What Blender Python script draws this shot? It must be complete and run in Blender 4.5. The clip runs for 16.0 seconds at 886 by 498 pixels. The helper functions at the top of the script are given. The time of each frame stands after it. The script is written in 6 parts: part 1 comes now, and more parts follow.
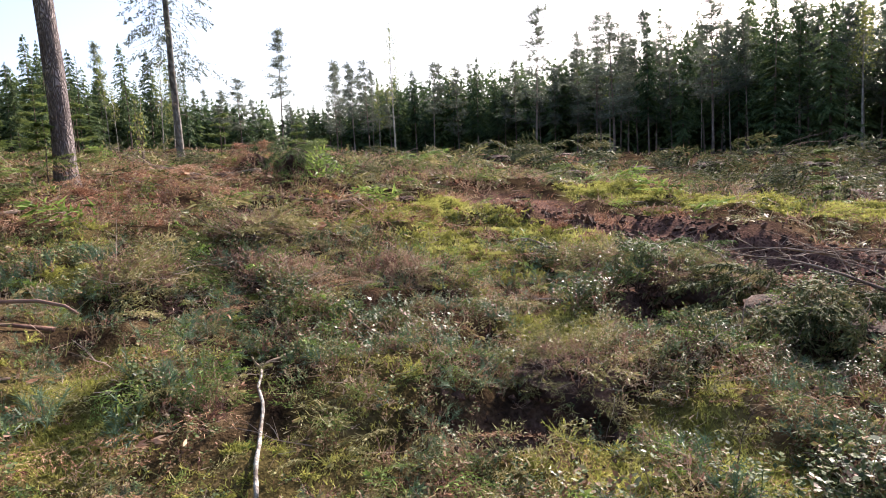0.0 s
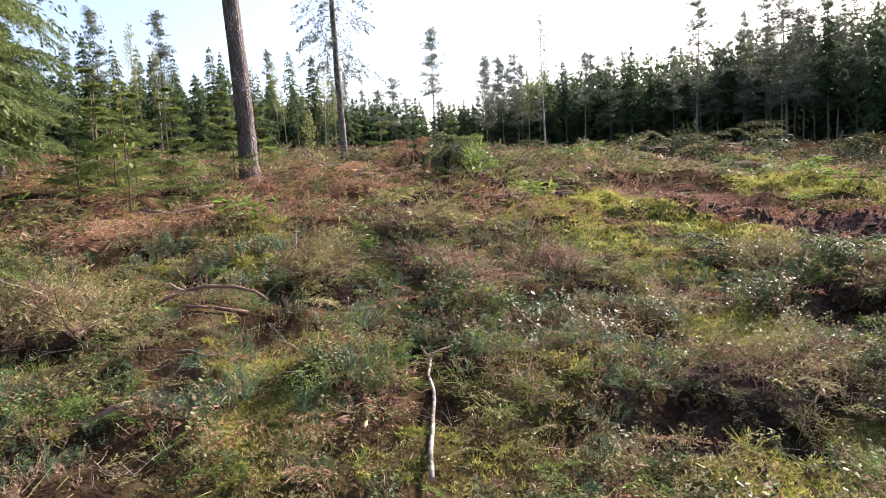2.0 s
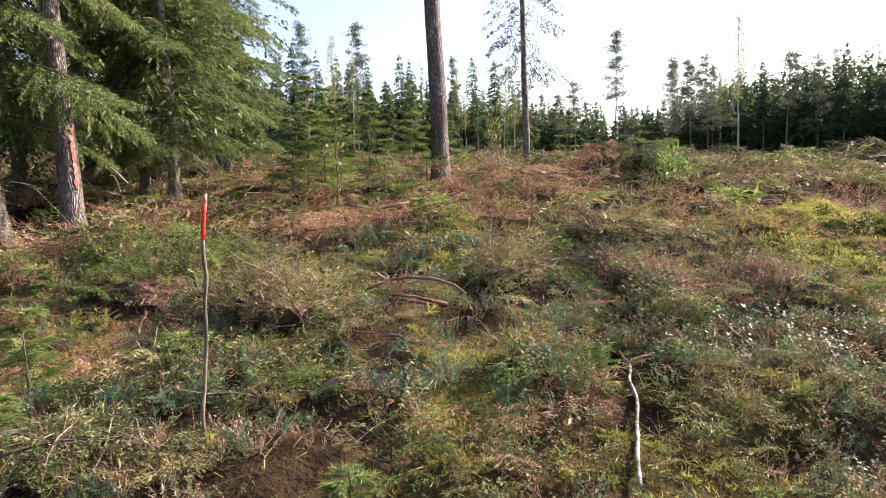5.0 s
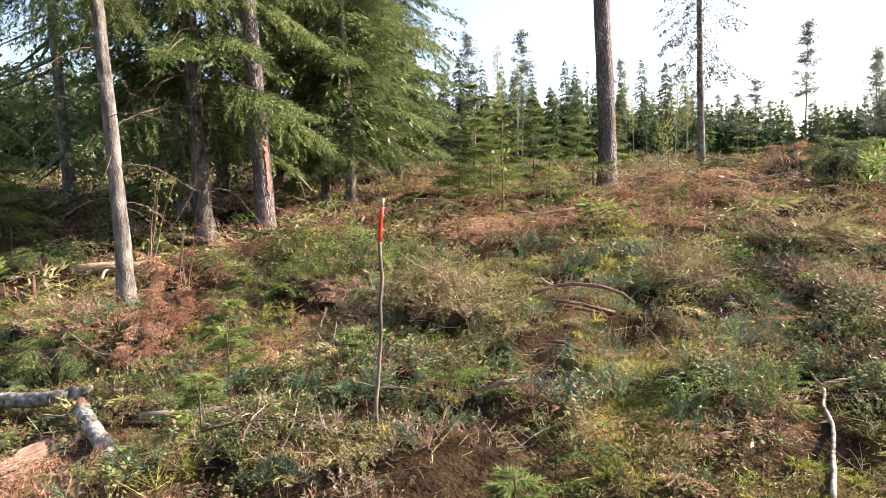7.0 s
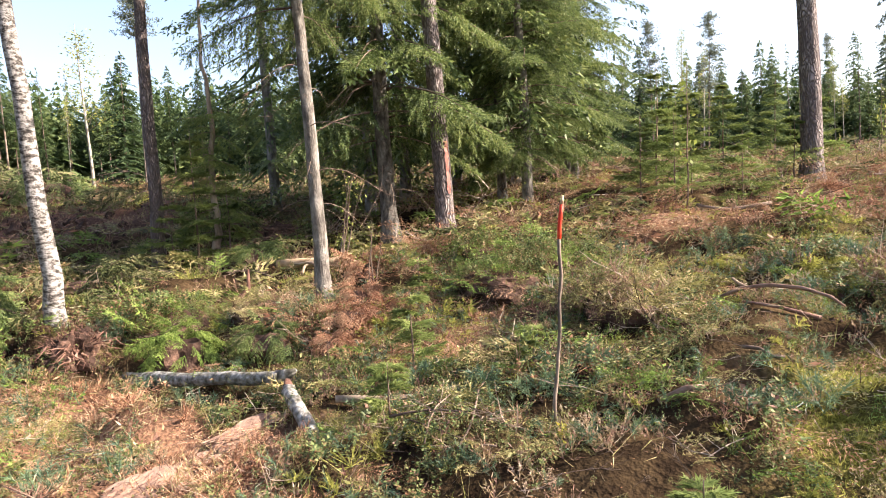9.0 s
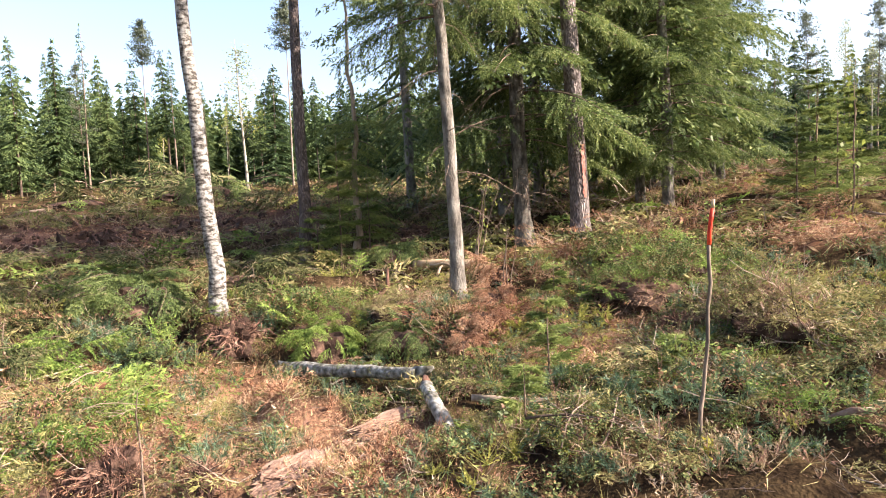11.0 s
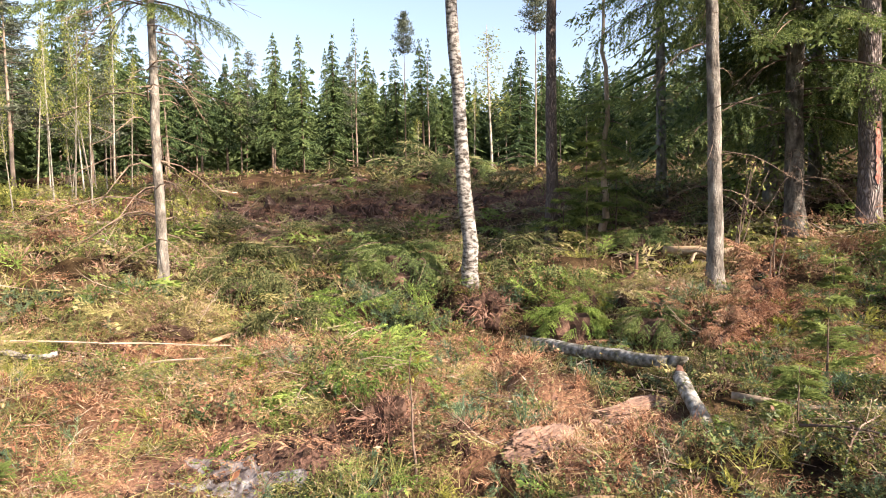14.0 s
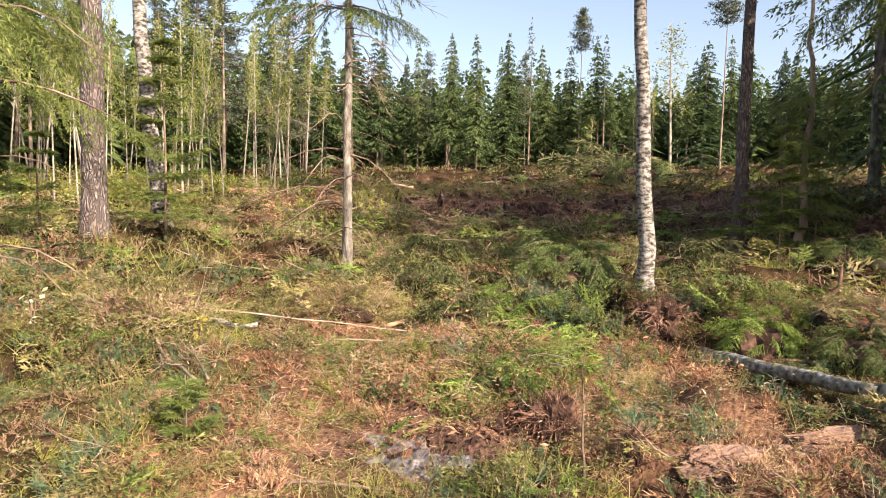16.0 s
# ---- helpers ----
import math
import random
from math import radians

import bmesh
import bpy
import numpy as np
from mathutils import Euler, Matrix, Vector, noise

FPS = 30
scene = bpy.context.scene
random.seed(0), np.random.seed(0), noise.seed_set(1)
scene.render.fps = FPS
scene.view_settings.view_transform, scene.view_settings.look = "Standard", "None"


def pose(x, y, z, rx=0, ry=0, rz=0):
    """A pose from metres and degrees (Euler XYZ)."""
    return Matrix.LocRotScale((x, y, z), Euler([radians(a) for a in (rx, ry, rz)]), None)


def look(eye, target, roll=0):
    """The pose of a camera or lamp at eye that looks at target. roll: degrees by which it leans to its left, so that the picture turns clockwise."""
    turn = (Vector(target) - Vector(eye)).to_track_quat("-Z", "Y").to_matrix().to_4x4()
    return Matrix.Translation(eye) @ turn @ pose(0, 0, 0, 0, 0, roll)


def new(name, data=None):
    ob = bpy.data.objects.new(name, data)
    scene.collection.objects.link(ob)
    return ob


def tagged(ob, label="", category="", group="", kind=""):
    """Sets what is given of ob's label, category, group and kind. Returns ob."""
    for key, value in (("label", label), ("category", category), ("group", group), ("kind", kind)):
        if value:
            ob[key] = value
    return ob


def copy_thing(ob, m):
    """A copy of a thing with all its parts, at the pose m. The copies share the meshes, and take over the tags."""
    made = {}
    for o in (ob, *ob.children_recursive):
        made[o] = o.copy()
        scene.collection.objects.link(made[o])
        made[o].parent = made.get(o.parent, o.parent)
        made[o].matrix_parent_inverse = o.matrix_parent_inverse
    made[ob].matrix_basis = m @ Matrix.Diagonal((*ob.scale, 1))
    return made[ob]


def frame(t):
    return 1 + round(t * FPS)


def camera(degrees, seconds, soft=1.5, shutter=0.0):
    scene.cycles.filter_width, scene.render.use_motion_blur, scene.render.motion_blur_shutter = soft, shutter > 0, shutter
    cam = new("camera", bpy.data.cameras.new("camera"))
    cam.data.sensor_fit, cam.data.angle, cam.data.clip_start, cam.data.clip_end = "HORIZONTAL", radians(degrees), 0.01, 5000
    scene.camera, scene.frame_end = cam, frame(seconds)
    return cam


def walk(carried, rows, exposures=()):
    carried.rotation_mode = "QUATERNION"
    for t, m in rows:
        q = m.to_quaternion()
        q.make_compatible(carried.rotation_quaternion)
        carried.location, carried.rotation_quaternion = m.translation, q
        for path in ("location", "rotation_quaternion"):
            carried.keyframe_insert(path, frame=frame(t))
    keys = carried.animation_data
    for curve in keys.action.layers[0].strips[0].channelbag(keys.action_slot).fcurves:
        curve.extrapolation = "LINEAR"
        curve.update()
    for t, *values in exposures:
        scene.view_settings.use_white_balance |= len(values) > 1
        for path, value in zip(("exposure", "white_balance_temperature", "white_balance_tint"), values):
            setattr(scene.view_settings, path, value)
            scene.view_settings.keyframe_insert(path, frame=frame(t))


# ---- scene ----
cam = camera(68.3, 16.0, soft=1.0)
PATH = [
    (0, (-0.603, 0.87, 1.575), (-0.625, 2.855, 1.334), -3.2),
    (0.5, (-0.617, 0.856, 1.573), (-0.75, 2.837, 1.329), -3.3),
    (1, (-0.628, 0.853, 1.573), (-0.859, 2.822, 1.313), -3.5),
    (1.5, (-0.67, 0.84, 1.579), (-1.013, 2.797, 1.35), -4.2),
    (2, (-0.754, 0.837, 1.589), (-1.219, 2.768, 1.358), -4.0),
    (2.5, (-0.803, 0.814, 1.588), (-1.424, 2.697, 1.331), -3.7),
    (3, (-0.813, 0.793, 1.587), (-1.502, 2.654, 1.338), -3.8),
    (3.2, (-0.827, 0.782, 1.587), (-1.518, 2.643, 1.342), -3.5),
    (5.3, (-0.994, 0.681, 1.554), (-1.97, 2.417, 1.376), -2.8),
    (5.5, (-0.999, 0.674, 1.55), (-1.994, 2.4, 1.377), -3.1),
    (6, (-1.013, 0.667, 1.552), (-2.154, 2.301, 1.389), -3.5),
    (6.5, (-1.018, 0.656, 1.549), (-2.272, 2.208, 1.407), -3.2),
    (7, (-1.012, 0.657, 1.551), (-2.357, 2.129, 1.404), -2.5),
    (7.5, (-0.997, 0.652, 1.553), (-2.425, 2.044, 1.402), -2.4),
    (8, (-0.991, 0.625, 1.557), (-2.533, 1.89, 1.413), -2.7),
    (8.5, (-0.999, 0.619, 1.553), (-2.614, 1.789, 1.407), -2.6),
    (9, (-1.007, 0.613, 1.557), (-2.694, 1.681, 1.429), -3.4),
    (9.5, (-0.999, 0.584, 1.555), (-2.734, 1.571, 1.434), -3.5),
    (9.7, (-0.994, 0.579, 1.547), (-2.749, 1.531, 1.433), -3.7),
    (11.8, (-1.006, 0.48, 1.554), (-2.914, 1.071, 1.45), -1.6),
    (12, (-1.001, 0.468, 1.553), (-2.918, 1.029, 1.447), -1.4),
    (12.5, (-0.99, 0.433, 1.556), (-2.935, 0.885, 1.456), -0.9),
    (13, (-1.006, 0.423, 1.546), (-2.977, 0.749, 1.448), -1.0),
    (13.5, (-1.001, 0.391, 1.545), (-2.988, 0.579, 1.42), -1.0),
    (14, (-0.987, 0.348, 1.539), (-2.983, 0.369, 1.411), -0.9),
    (14.5, (-0.998, 0.327, 1.53), (-2.99, 0.222, 1.384), -0.2),
    (15, (-0.932, 0.306, 1.522), (-2.912, 0.053, 1.4), 0.4),
    (15.5, (-0.956, 0.288, 1.527), (-2.92, -0.07, 1.402), 0.6),
    (16, (-0.973, 0.256, 1.51), (-2.911, -0.22, 1.377), 1.3),
]
walk(cam, [(t, look(eye, target, roll)) for t, eye, target, roll in PATH], [(0.0, 1.45, 6300, 20), (3.0, 1.56, 6400, 20), (5.5, 1.6, 6600, 20), (8.0, 1.92, 6750, 18), (12.5, 1.85, 6850, 17), (16.0, 1.36, 7350, 18)])

# ---- light: low autumn sun ahead and to the right of the first view, pale sky ----
SUN_YAW, SUN_UP = -36.0, 31.0
world = bpy.data.worlds.new("sky")
scene.world = world
world.use_nodes = True
sky = world.node_tree.nodes.new("ShaderNodeTexSky")
sky.sky_type, sky.sun_disc = "NISHITA", False
sky.sun_elevation, sky.sun_rotation = radians(SUN_UP), radians(-SUN_YAW)
sky.air_density, sky.dust_density, sky.ozone_density = 1.0, 2.5, 1.0
back = world.node_tree.nodes["Background"]
back.inputs["Strength"].default_value = 0.115
world.node_tree.links.new(sky.outputs["Color"], back.inputs["Color"])
sun = new("sun", bpy.data.lights.new("sun", "SUN"))
sun.data.energy, sun.data.angle, sun.data.color = 5.0, radians(0.6), (1.0, 0.92, 0.79)
sun.matrix_world = look((0, 0, 0), (math.sin(radians(SUN_YAW)), -math.cos(radians(SUN_YAW)), -math.tan(radians(SUN_UP))))


# ---- materials ----
def surface(name, colours, scale=3.0, rough=0.8, bump=0.3, fine=40.0, stretch=(1, 1, 1), island=0.0, chance=0.0, glow_through=0.0, gloss=0.3, distance=0.02):
    """Colours run along a ramp by patches (noise of that scale per metre), grain, and chance from piece to piece."""
    m = bpy.data.materials.new(name)
    m.use_nodes = True
    nodes, links = m.node_tree.nodes, m.node_tree.links
    shader = nodes["Principled BSDF"]
    shader.inputs["Roughness"].default_value = rough
    shader.inputs["Specular IOR Level"].default_value = gloss
    place = nodes.new("ShaderNodeTexCoord")
    mapping = nodes.new("ShaderNodeMapping")
    mapping.inputs["Scale"].default_value = stretch
    links.new(place.outputs["Object"], mapping.inputs["Vector"])
    patch = nodes.new("ShaderNodeTexNoise")
    patch.inputs["Scale"].default_value, patch.inputs["Detail"].default_value = scale, 5
    grain = nodes.new("ShaderNodeTexNoise")
    grain.inputs["Scale"].default_value, grain.inputs["Detail"].default_value = fine, 4
    for n in (patch, grain):
        links.new(mapping.outputs["Vector"], n.inputs["Vector"])
    value = math_node(nodes, links, "MULTIPLY_ADD", grain.outputs["Fac"], 0.45, -0.225)
    spread = math_node(nodes, links, "MULTIPLY_ADD", patch.outputs["Fac"], 1.7, -0.35)
    value = math_node(nodes, links, "ADD", value, spread)
    if island:
        piece = nodes.new("ShaderNodeNewGeometry")
        value = math_node(nodes, links, "ADD", value, math_node(nodes, links, "MULTIPLY_ADD", piece.outputs["Random Per Island"], island, -island / 2))
    if chance:
        info = nodes.new("ShaderNodeObjectInfo")
        value = math_node(nodes, links, "ADD", value, math_node(nodes, links, "MULTIPLY_ADD", info.outputs["Random"], chance, -chance / 2))
    ramp = nodes.new("ShaderNodeValToRGB")
    while len(ramp.color_ramp.elements) < len(colours):
        ramp.color_ramp.elements.new(0.5)
    for i, (e, c) in enumerate(zip(ramp.color_ramp.elements, colours)):
        e.position, e.color = 0.12 + 0.76 * i / max(1, len(colours) - 1), (*c, 1)
    links.new(value, ramp.inputs["Fac"])
    links.new(ramp.outputs["Color"], shader.inputs["Base Color"])
    if bump:
        relief = nodes.new("ShaderNodeBump")
        relief.inputs["Strength"].default_value, relief.inputs["Distance"].default_value = bump, distance
        links.new(grain.outputs["Fac"], relief.inputs["Height"])
        links.new(relief.outputs["Normal"], shader.inputs["Normal"])
    if glow_through:
        thin, both = nodes.new("ShaderNodeBsdfTranslucent"), nodes.new("ShaderNodeMixShader")
        both.inputs[0].default_value = glow_through
        links.new(ramp.outputs["Color"], thin.inputs["Color"])
        links.new(shader.outputs[0], both.inputs[1])
        links.new(thin.outputs[0], both.inputs[2])
        links.new(both.outputs[0], nodes["Material Output"].inputs["Surface"])
    return m


def math_node(nodes, links, kind, a, b, c=None):
    n = nodes.new("ShaderNodeMath")
    n.operation = kind
    for socket, x in zip(n.inputs, (a, b, c)):
        if x is None:
            continue
        if isinstance(x, (int, float)):
            socket.default_value = x
        else:
            links.new(x, socket)
    return n.outputs[0]


def plated_bark(name, plate, crack, size=9.0, tall=0.32, lichen=None):
    """Bark in plates: cells longer than wide, with dark cracks between them."""
    m = surface(name, plate, 2.2, 0.9, 0.0, 26.0, (1, 1, 0.5), chance=0.25)
    nodes, links = m.node_tree.nodes, m.node_tree.links
    place, mapping, cells = nodes.new("ShaderNodeTexCoord"), nodes.new("ShaderNodeMapping"), nodes.new("ShaderNodeTexVoronoi")
    mapping.inputs["Scale"].default_value = (1, 1, tall)
    wobble, shift = nodes.new("ShaderNodeTexNoise"), nodes.new("ShaderNodeMix")
    wobble.inputs["Scale"].default_value = 7.0
    shift.data_type, shift.inputs[0].default_value = "RGBA", 0.3
    links.new(place.outputs["Object"], mapping.inputs["Vector"])
    links.new(mapping.outputs["Vector"], wobble.inputs["Vector"])
    links.new(mapping.outputs["Vector"], shift.inputs[6])
    links.new(wobble.outputs["Color"], shift.inputs[7])
    cells.feature = "DISTANCE_TO_EDGE"
    cells.inputs["Scale"].default_value = size
    links.new(shift.outputs[2], cells.inputs["Vector"])
    edge = nodes.new("ShaderNodeMapRange")
    edge.inputs["From Max"].default_value = 0.4
    links.new(cells.outputs["Distance"], edge.inputs["Value"])
    ramp = [n for n in nodes if n.type == "VALTORGB"][0]
    tone = nodes.new("ShaderNodeMix")
    tone.data_type = "RGBA"
    tone.inputs[6].default_value = (*crack, 1)
    links.new(edge.outputs[0], tone.inputs[0])
    links.new(ramp.outputs["Color"], tone.inputs[7])
    relief = nodes.new("ShaderNodeBump")
    relief.inputs["Strength"].default_value, relief.inputs["Distance"].default_value = 1.0, 0.03
    links.new(edge.outputs[0], relief.inputs["Height"])
    shader = nodes["Principled BSDF"]
    links.new(tone.outputs[2], shader.inputs["Base Color"])
    links.new(relief.outputs["Normal"], shader.inputs["Normal"])
    return m


def ground_surface():
    """Duff and moss with bare peat and reddish needle litter, by the plan's own zones."""
    m = surface("forest_floor", ((0.009, 0.006, 0.005), (0.024, 0.016, 0.01), (0.055, 0.037, 0.02), (0.11, 0.075, 0.042)), 2.6, 0.95, 0.9, 30.0, distance=0.03, gloss=0.0)
    nodes, links = m.node_tree.nodes, m.node_tree.links
    last = [n for n in nodes if n.type == "VALTORGB"][0].outputs["Color"]
    grain = [n for n in nodes if n.type == "TEX_NOISE"][1]
    for zone, dark, light in (("moss", (0.07, 0.066, 0.02), (0.2, 0.18, 0.05)), ("litter", (0.08, 0.042, 0.028), (0.25, 0.14, 0.088)), ("soil", (0.028, 0.017, 0.014), (0.19, 0.11, 0.085))):
        mask, tone, over = nodes.new("ShaderNodeAttribute"), nodes.new("ShaderNodeMix"), nodes.new("ShaderNodeMix")
        mask.attribute_name = zone
        tone.data_type = over.data_type = "RGBA"
        tone.inputs[6].default_value, tone.inputs[7].default_value = (*dark, 1), (*light, 1)
        links.new(math_node(nodes, links, "MULTIPLY_ADD", grain.outputs["Fac"], 2.4, -0.7), tone.inputs[0])
        tone.clamp_factor = True
        links.new(mask.outputs["Fac"], over.inputs[0])
        links.new(last, over.inputs[6])
        links.new(tone.outputs[2], over.inputs[7])
        last = over.outputs[2]
    links.new(last, nodes["Principled BSDF"].inputs["Base Color"])
    return m


GROUND = ground_surface()
SPRUCE_NEEDLES = surface("spruce_needles", ((0.035, 0.056, 0.02), (0.085, 0.128, 0.04), (0.145, 0.195, 0.06), (0.22, 0.26, 0.085)), 0.8, 0.55, 0, island=0.7, chance=0.25, glow_through=0.36, gloss=0.3)
YOUNG_NEEDLES = surface("young_spruce_needles", ((0.085, 0.12, 0.034), (0.165, 0.215, 0.062), (0.27, 0.305, 0.1)), 1.5, 0.65, 0, island=0.5, chance=0.3, glow_through=0.38, gloss=0.15)
# needle green with backlit haze mixed into the colour: greyer, bluer, lighter
HAZED_PINE_NEEDLES = surface("pine_needles", ((0.06, 0.076, 0.054), (0.11, 0.13, 0.088), (0.18, 0.2, 0.14)), 0.6, 0.6, 0, island=0.5, chance=0.25, glow_through=0.4, gloss=0.2)
FAR_SPRUCE = surface("far_spruce_needles", ((0.03, 0.055, 0.024), (0.07, 0.11, 0.04), (0.14, 0.185, 0.068)), 0.5, 0.6, 0, island=0.5, chance=0.6, glow_through=0.3, gloss=0.2)
BRASH_NEEDLES = surface("cut_branch_needles", ((0.03, 0.04, 0.018), (0.075, 0.09, 0.037), (0.13, 0.145, 0.06), (0.22, 0.19, 0.1)), 0.7, 0.75, 0, island=0.7, glow_through=0.2, gloss=0.08)
BIRCH_LEAVES = surface("birch_leaves", ((0.11, 0.14, 0.03), (0.22, 0.26, 0.06), (0.36, 0.34, 0.09)), 0.7, 0.5, 0, island=0.6, chance=0.3, glow_through=0.4)
BERRY_LEAVES = surface("berry_shrub_leaves", ((0.03, 0.048, 0.02), (0.075, 0.112, 0.04), (0.125, 0.16, 0.058), (0.165, 0.175, 0.068), (0.2, 0.1, 0.06), (0.14, 0.09, 0.045)), 2.4, 0.6, 0, island=0.6, glow_through=0.2, gloss=0.15)
GLOSSY_LEAVES = surface("glossy_berry_leaves", ((0.03, 0.045, 0.022), (0.08, 0.11, 0.045), (0.14, 0.165, 0.07), (0.24, 0.12, 0.09)), 2.4, 0.48, 0, island=0.6, glow_through=0.25, gloss=0.3)
FAR_BERRY_LEAVES = surface("far_berry_shrub_leaves", ((0.032, 0.05, 0.02), (0.1, 0.145, 0.048), (0.18, 0.215, 0.07), (0.27, 0.245, 0.1), (0.28, 0.155, 0.09)), 2.0, 0.8, 0, island=0.4, glow_through=0.2, gloss=0.04)
HEATHER = surface("heather", ((0.085, 0.045, 0.037), (0.21, 0.12, 0.09), (0.35, 0.205, 0.155), (0.27, 0.23, 0.11), (0.5, 0.38, 0.29)), 2.2, 0.6, 0, island=0.5, glow_through=0.25, gloss=0.2)
MOSS = surface("moss", ((0.12, 0.125, 0.03), (0.3, 0.3, 0.075), (0.5, 0.48, 0.15)), 2.4, 0.85, 0, island=0.35, glow_through=0.4, gloss=0.1)
GRASS = surface("grass", ((0.09, 0.12, 0.025), (0.18, 0.21, 0.05), (0.29, 0.27, 0.1), (0.4, 0.33, 0.18)), 0.6, 0.6, 0, island=0.8, glow_through=0.3, gloss=0.12)
RED_BROWN = surface("dead_needles", ((0.12, 0.055, 0.035), (0.28, 0.14, 0.085), (0.42, 0.24, 0.15), (0.5, 0.36, 0.24)), 0.8, 0.75, 0, island=0.7, glow_through=0.2, gloss=0.08)
YELLOW_LEAF = surface("yellow_leaf", ((0.22, 0.18, 0.03), (0.4, 0.34, 0.06), (0.34, 0.36, 0.08)), 3, 0.5, 0, island=0.6, glow_through=0.4)
PALE_LEAF = surface("pale_leaf", ((0.5, 0.45, 0.3), (0.66, 0.62, 0.45)), 3, 0.5, 0, island=0.5, glow_through=0.3)
DEAD_TWIG = surface("dead_twig", ((0.045, 0.03, 0.024), (0.13, 0.092, 0.072), (0.33, 0.25, 0.19)), 2.0, 0.85, 0.2, 60, island=0.7, gloss=0.12)
GREY_WOOD = surface("weathered_wood", ((0.09, 0.07, 0.055), (0.26, 0.2, 0.15), (0.45, 0.37, 0.29)), 3.0, 0.8, 0.4, 50, (1, 1, 0.3), chance=0.3)
PEELED = surface("peeled_wood", ((0.16, 0.1, 0.065), (0.34, 0.25, 0.17), (0.48, 0.4, 0.3)), 4.0, 0.7, 0.3, 60)
ROTTEN = surface("rotten_wood", ((0.07, 0.04, 0.03), (0.2, 0.12, 0.088), (0.25, 0.16, 0.12), (0.33, 0.225, 0.17)), 9.0, 0.9, 0.8, 35, (0.4, 1, 1), chance=0.2)
CUT_WOOD = surface("fresh_cut_wood", ((0.2, 0.12, 0.07), (0.38, 0.26, 0.16), (0.52, 0.4, 0.27)), 8.0, 0.75, 0.3, 70, chance=0.2)
# peat; its dark browns also serve as painted shade inside the brash piles
PEAT_AND_PILE_SHADE = surface("peat", ((0.02, 0.013, 0.01), (0.06, 0.036, 0.027), (0.16, 0.095, 0.07)), 4.0, 0.9, 0.8, 35, gloss=0.1)
ROOT = surface("root_bark", ((0.04, 0.02, 0.015), (0.13, 0.065, 0.045), (0.27, 0.16, 0.12)), 4.0, 0.85, 0.5, 50, island=0.5)
PINE_BARK = plated_bark("pine_bark", ((0.13, 0.102, 0.097), (0.25, 0.205, 0.195), (0.42, 0.37, 0.35)), (0.085, 0.066, 0.061), 24.0, 0.28)
SPRUCE_BARK = surface("spruce_bark", ((0.04, 0.034, 0.03), (0.105, 0.092, 0.079), (0.19, 0.172, 0.15), (0.29, 0.27, 0.24)), 11.0, 0.9, 0.9, 55.0, (1, 1, 0.45), chance=0.25)
FAR_BARK = surface("far_bark", ((0.07, 0.05, 0.04), (0.15, 0.11, 0.085), (0.26, 0.21, 0.17)), 1.5, 0.9, 0, 10, chance=0.6)
BIRCH_BARK = surface("birch_bark", ((0.02, 0.017, 0.014), (0.07, 0.06, 0.052), (0.24, 0.225, 0.21), (0.36, 0.345, 0.325), (0.46, 0.44, 0.42)), 12.0, 0.8, 0.9, 48, (1, 1, 1.9), chance=0.15)
WHITE_BARK = surface("white_stick_bark", ((0.05, 0.038, 0.03), (0.15, 0.12, 0.095), (0.36, 0.325, 0.28), (0.55, 0.51, 0.46)), 14.0, 0.8, 0.6, 50)
LOG_BARK = surface("log_bark", ((0.03, 0.027, 0.02), (0.1, 0.095, 0.075), (0.21, 0.2, 0.18), (0.4, 0.39, 0.36)), 16.0, 0.85, 0.9, 30, chance=0.2)
RED_PAINT = surface("red_paint", ((0.5, 0.03, 0.012), (0.72, 0.06, 0.025), (0.78, 0.13, 0.07)), 12, 0.5, 0.2, 60)
FADED_PAINT = surface("faded_red_paint", ((0.22, 0.12, 0.1), (0.42, 0.17, 0.13), (0.5, 0.3, 0.25)), 9, 0.7, 0.6, 40, (1, 1, 0.4))
# wet mud; the pale grey end of the ramp paints in the mirrored sky
SKY_GREY_MUD = surface("muddy_water", ((0.04, 0.028, 0.025), (0.1, 0.085, 0.085), (0.2, 0.185, 0.19), (0.34, 0.325, 0.33)), 11, 0.4, 0.8, 26, (0.7, 1.5, 1), gloss=0.5)
FRESH_NEEDLES = surface("fresh_cut_needles", ((0.065, 0.105, 0.025), (0.15, 0.23, 0.052), (0.27, 0.35, 0.09)), 2.0, 0.6, 0, island=0.6, chance=0.3, glow_through=0.35, gloss=0.15)
STAKE_WOOD = surface("stake_wood", ((0.06, 0.045, 0.035), (0.17, 0.13, 0.1), (0.32, 0.26, 0.2)), 6.0, 0.8, 0.4, 50, (1, 1, 0.3))
PINE_SHOOT = surface("pine_shoot_needles", ((0.045, 0.085, 0.055), (0.085, 0.15, 0.085), (0.17, 0.235, 0.12)), 2.5, 0.4, 0, island=0.5, glow_through=0.25, gloss=0.4)
OLIVE_SPRIG = surface("olive_spruce_sprigs", ((0.065, 0.068, 0.028), (0.16, 0.16, 0.055), (0.28, 0.255, 0.1), (0.42, 0.34, 0.17)), 1.6, 0.5, 0, island=0.5, glow_through=0.3, gloss=0.25)
PALE_TWIG = surface("pale_twig", ((0.1, 0.07, 0.055), (0.27, 0.2, 0.155), (0.5, 0.41, 0.34)), 1.6, 0.7, 0.2, 60, island=0.6, gloss=0.25)
FAR_BIRCH_BARK = surface("young_birch_bark", ((0.11, 0.095, 0.075), (0.25, 0.225, 0.18), (0.42, 0.39, 0.33)), 3.0, 0.8, 0, 16, chance=0.4)
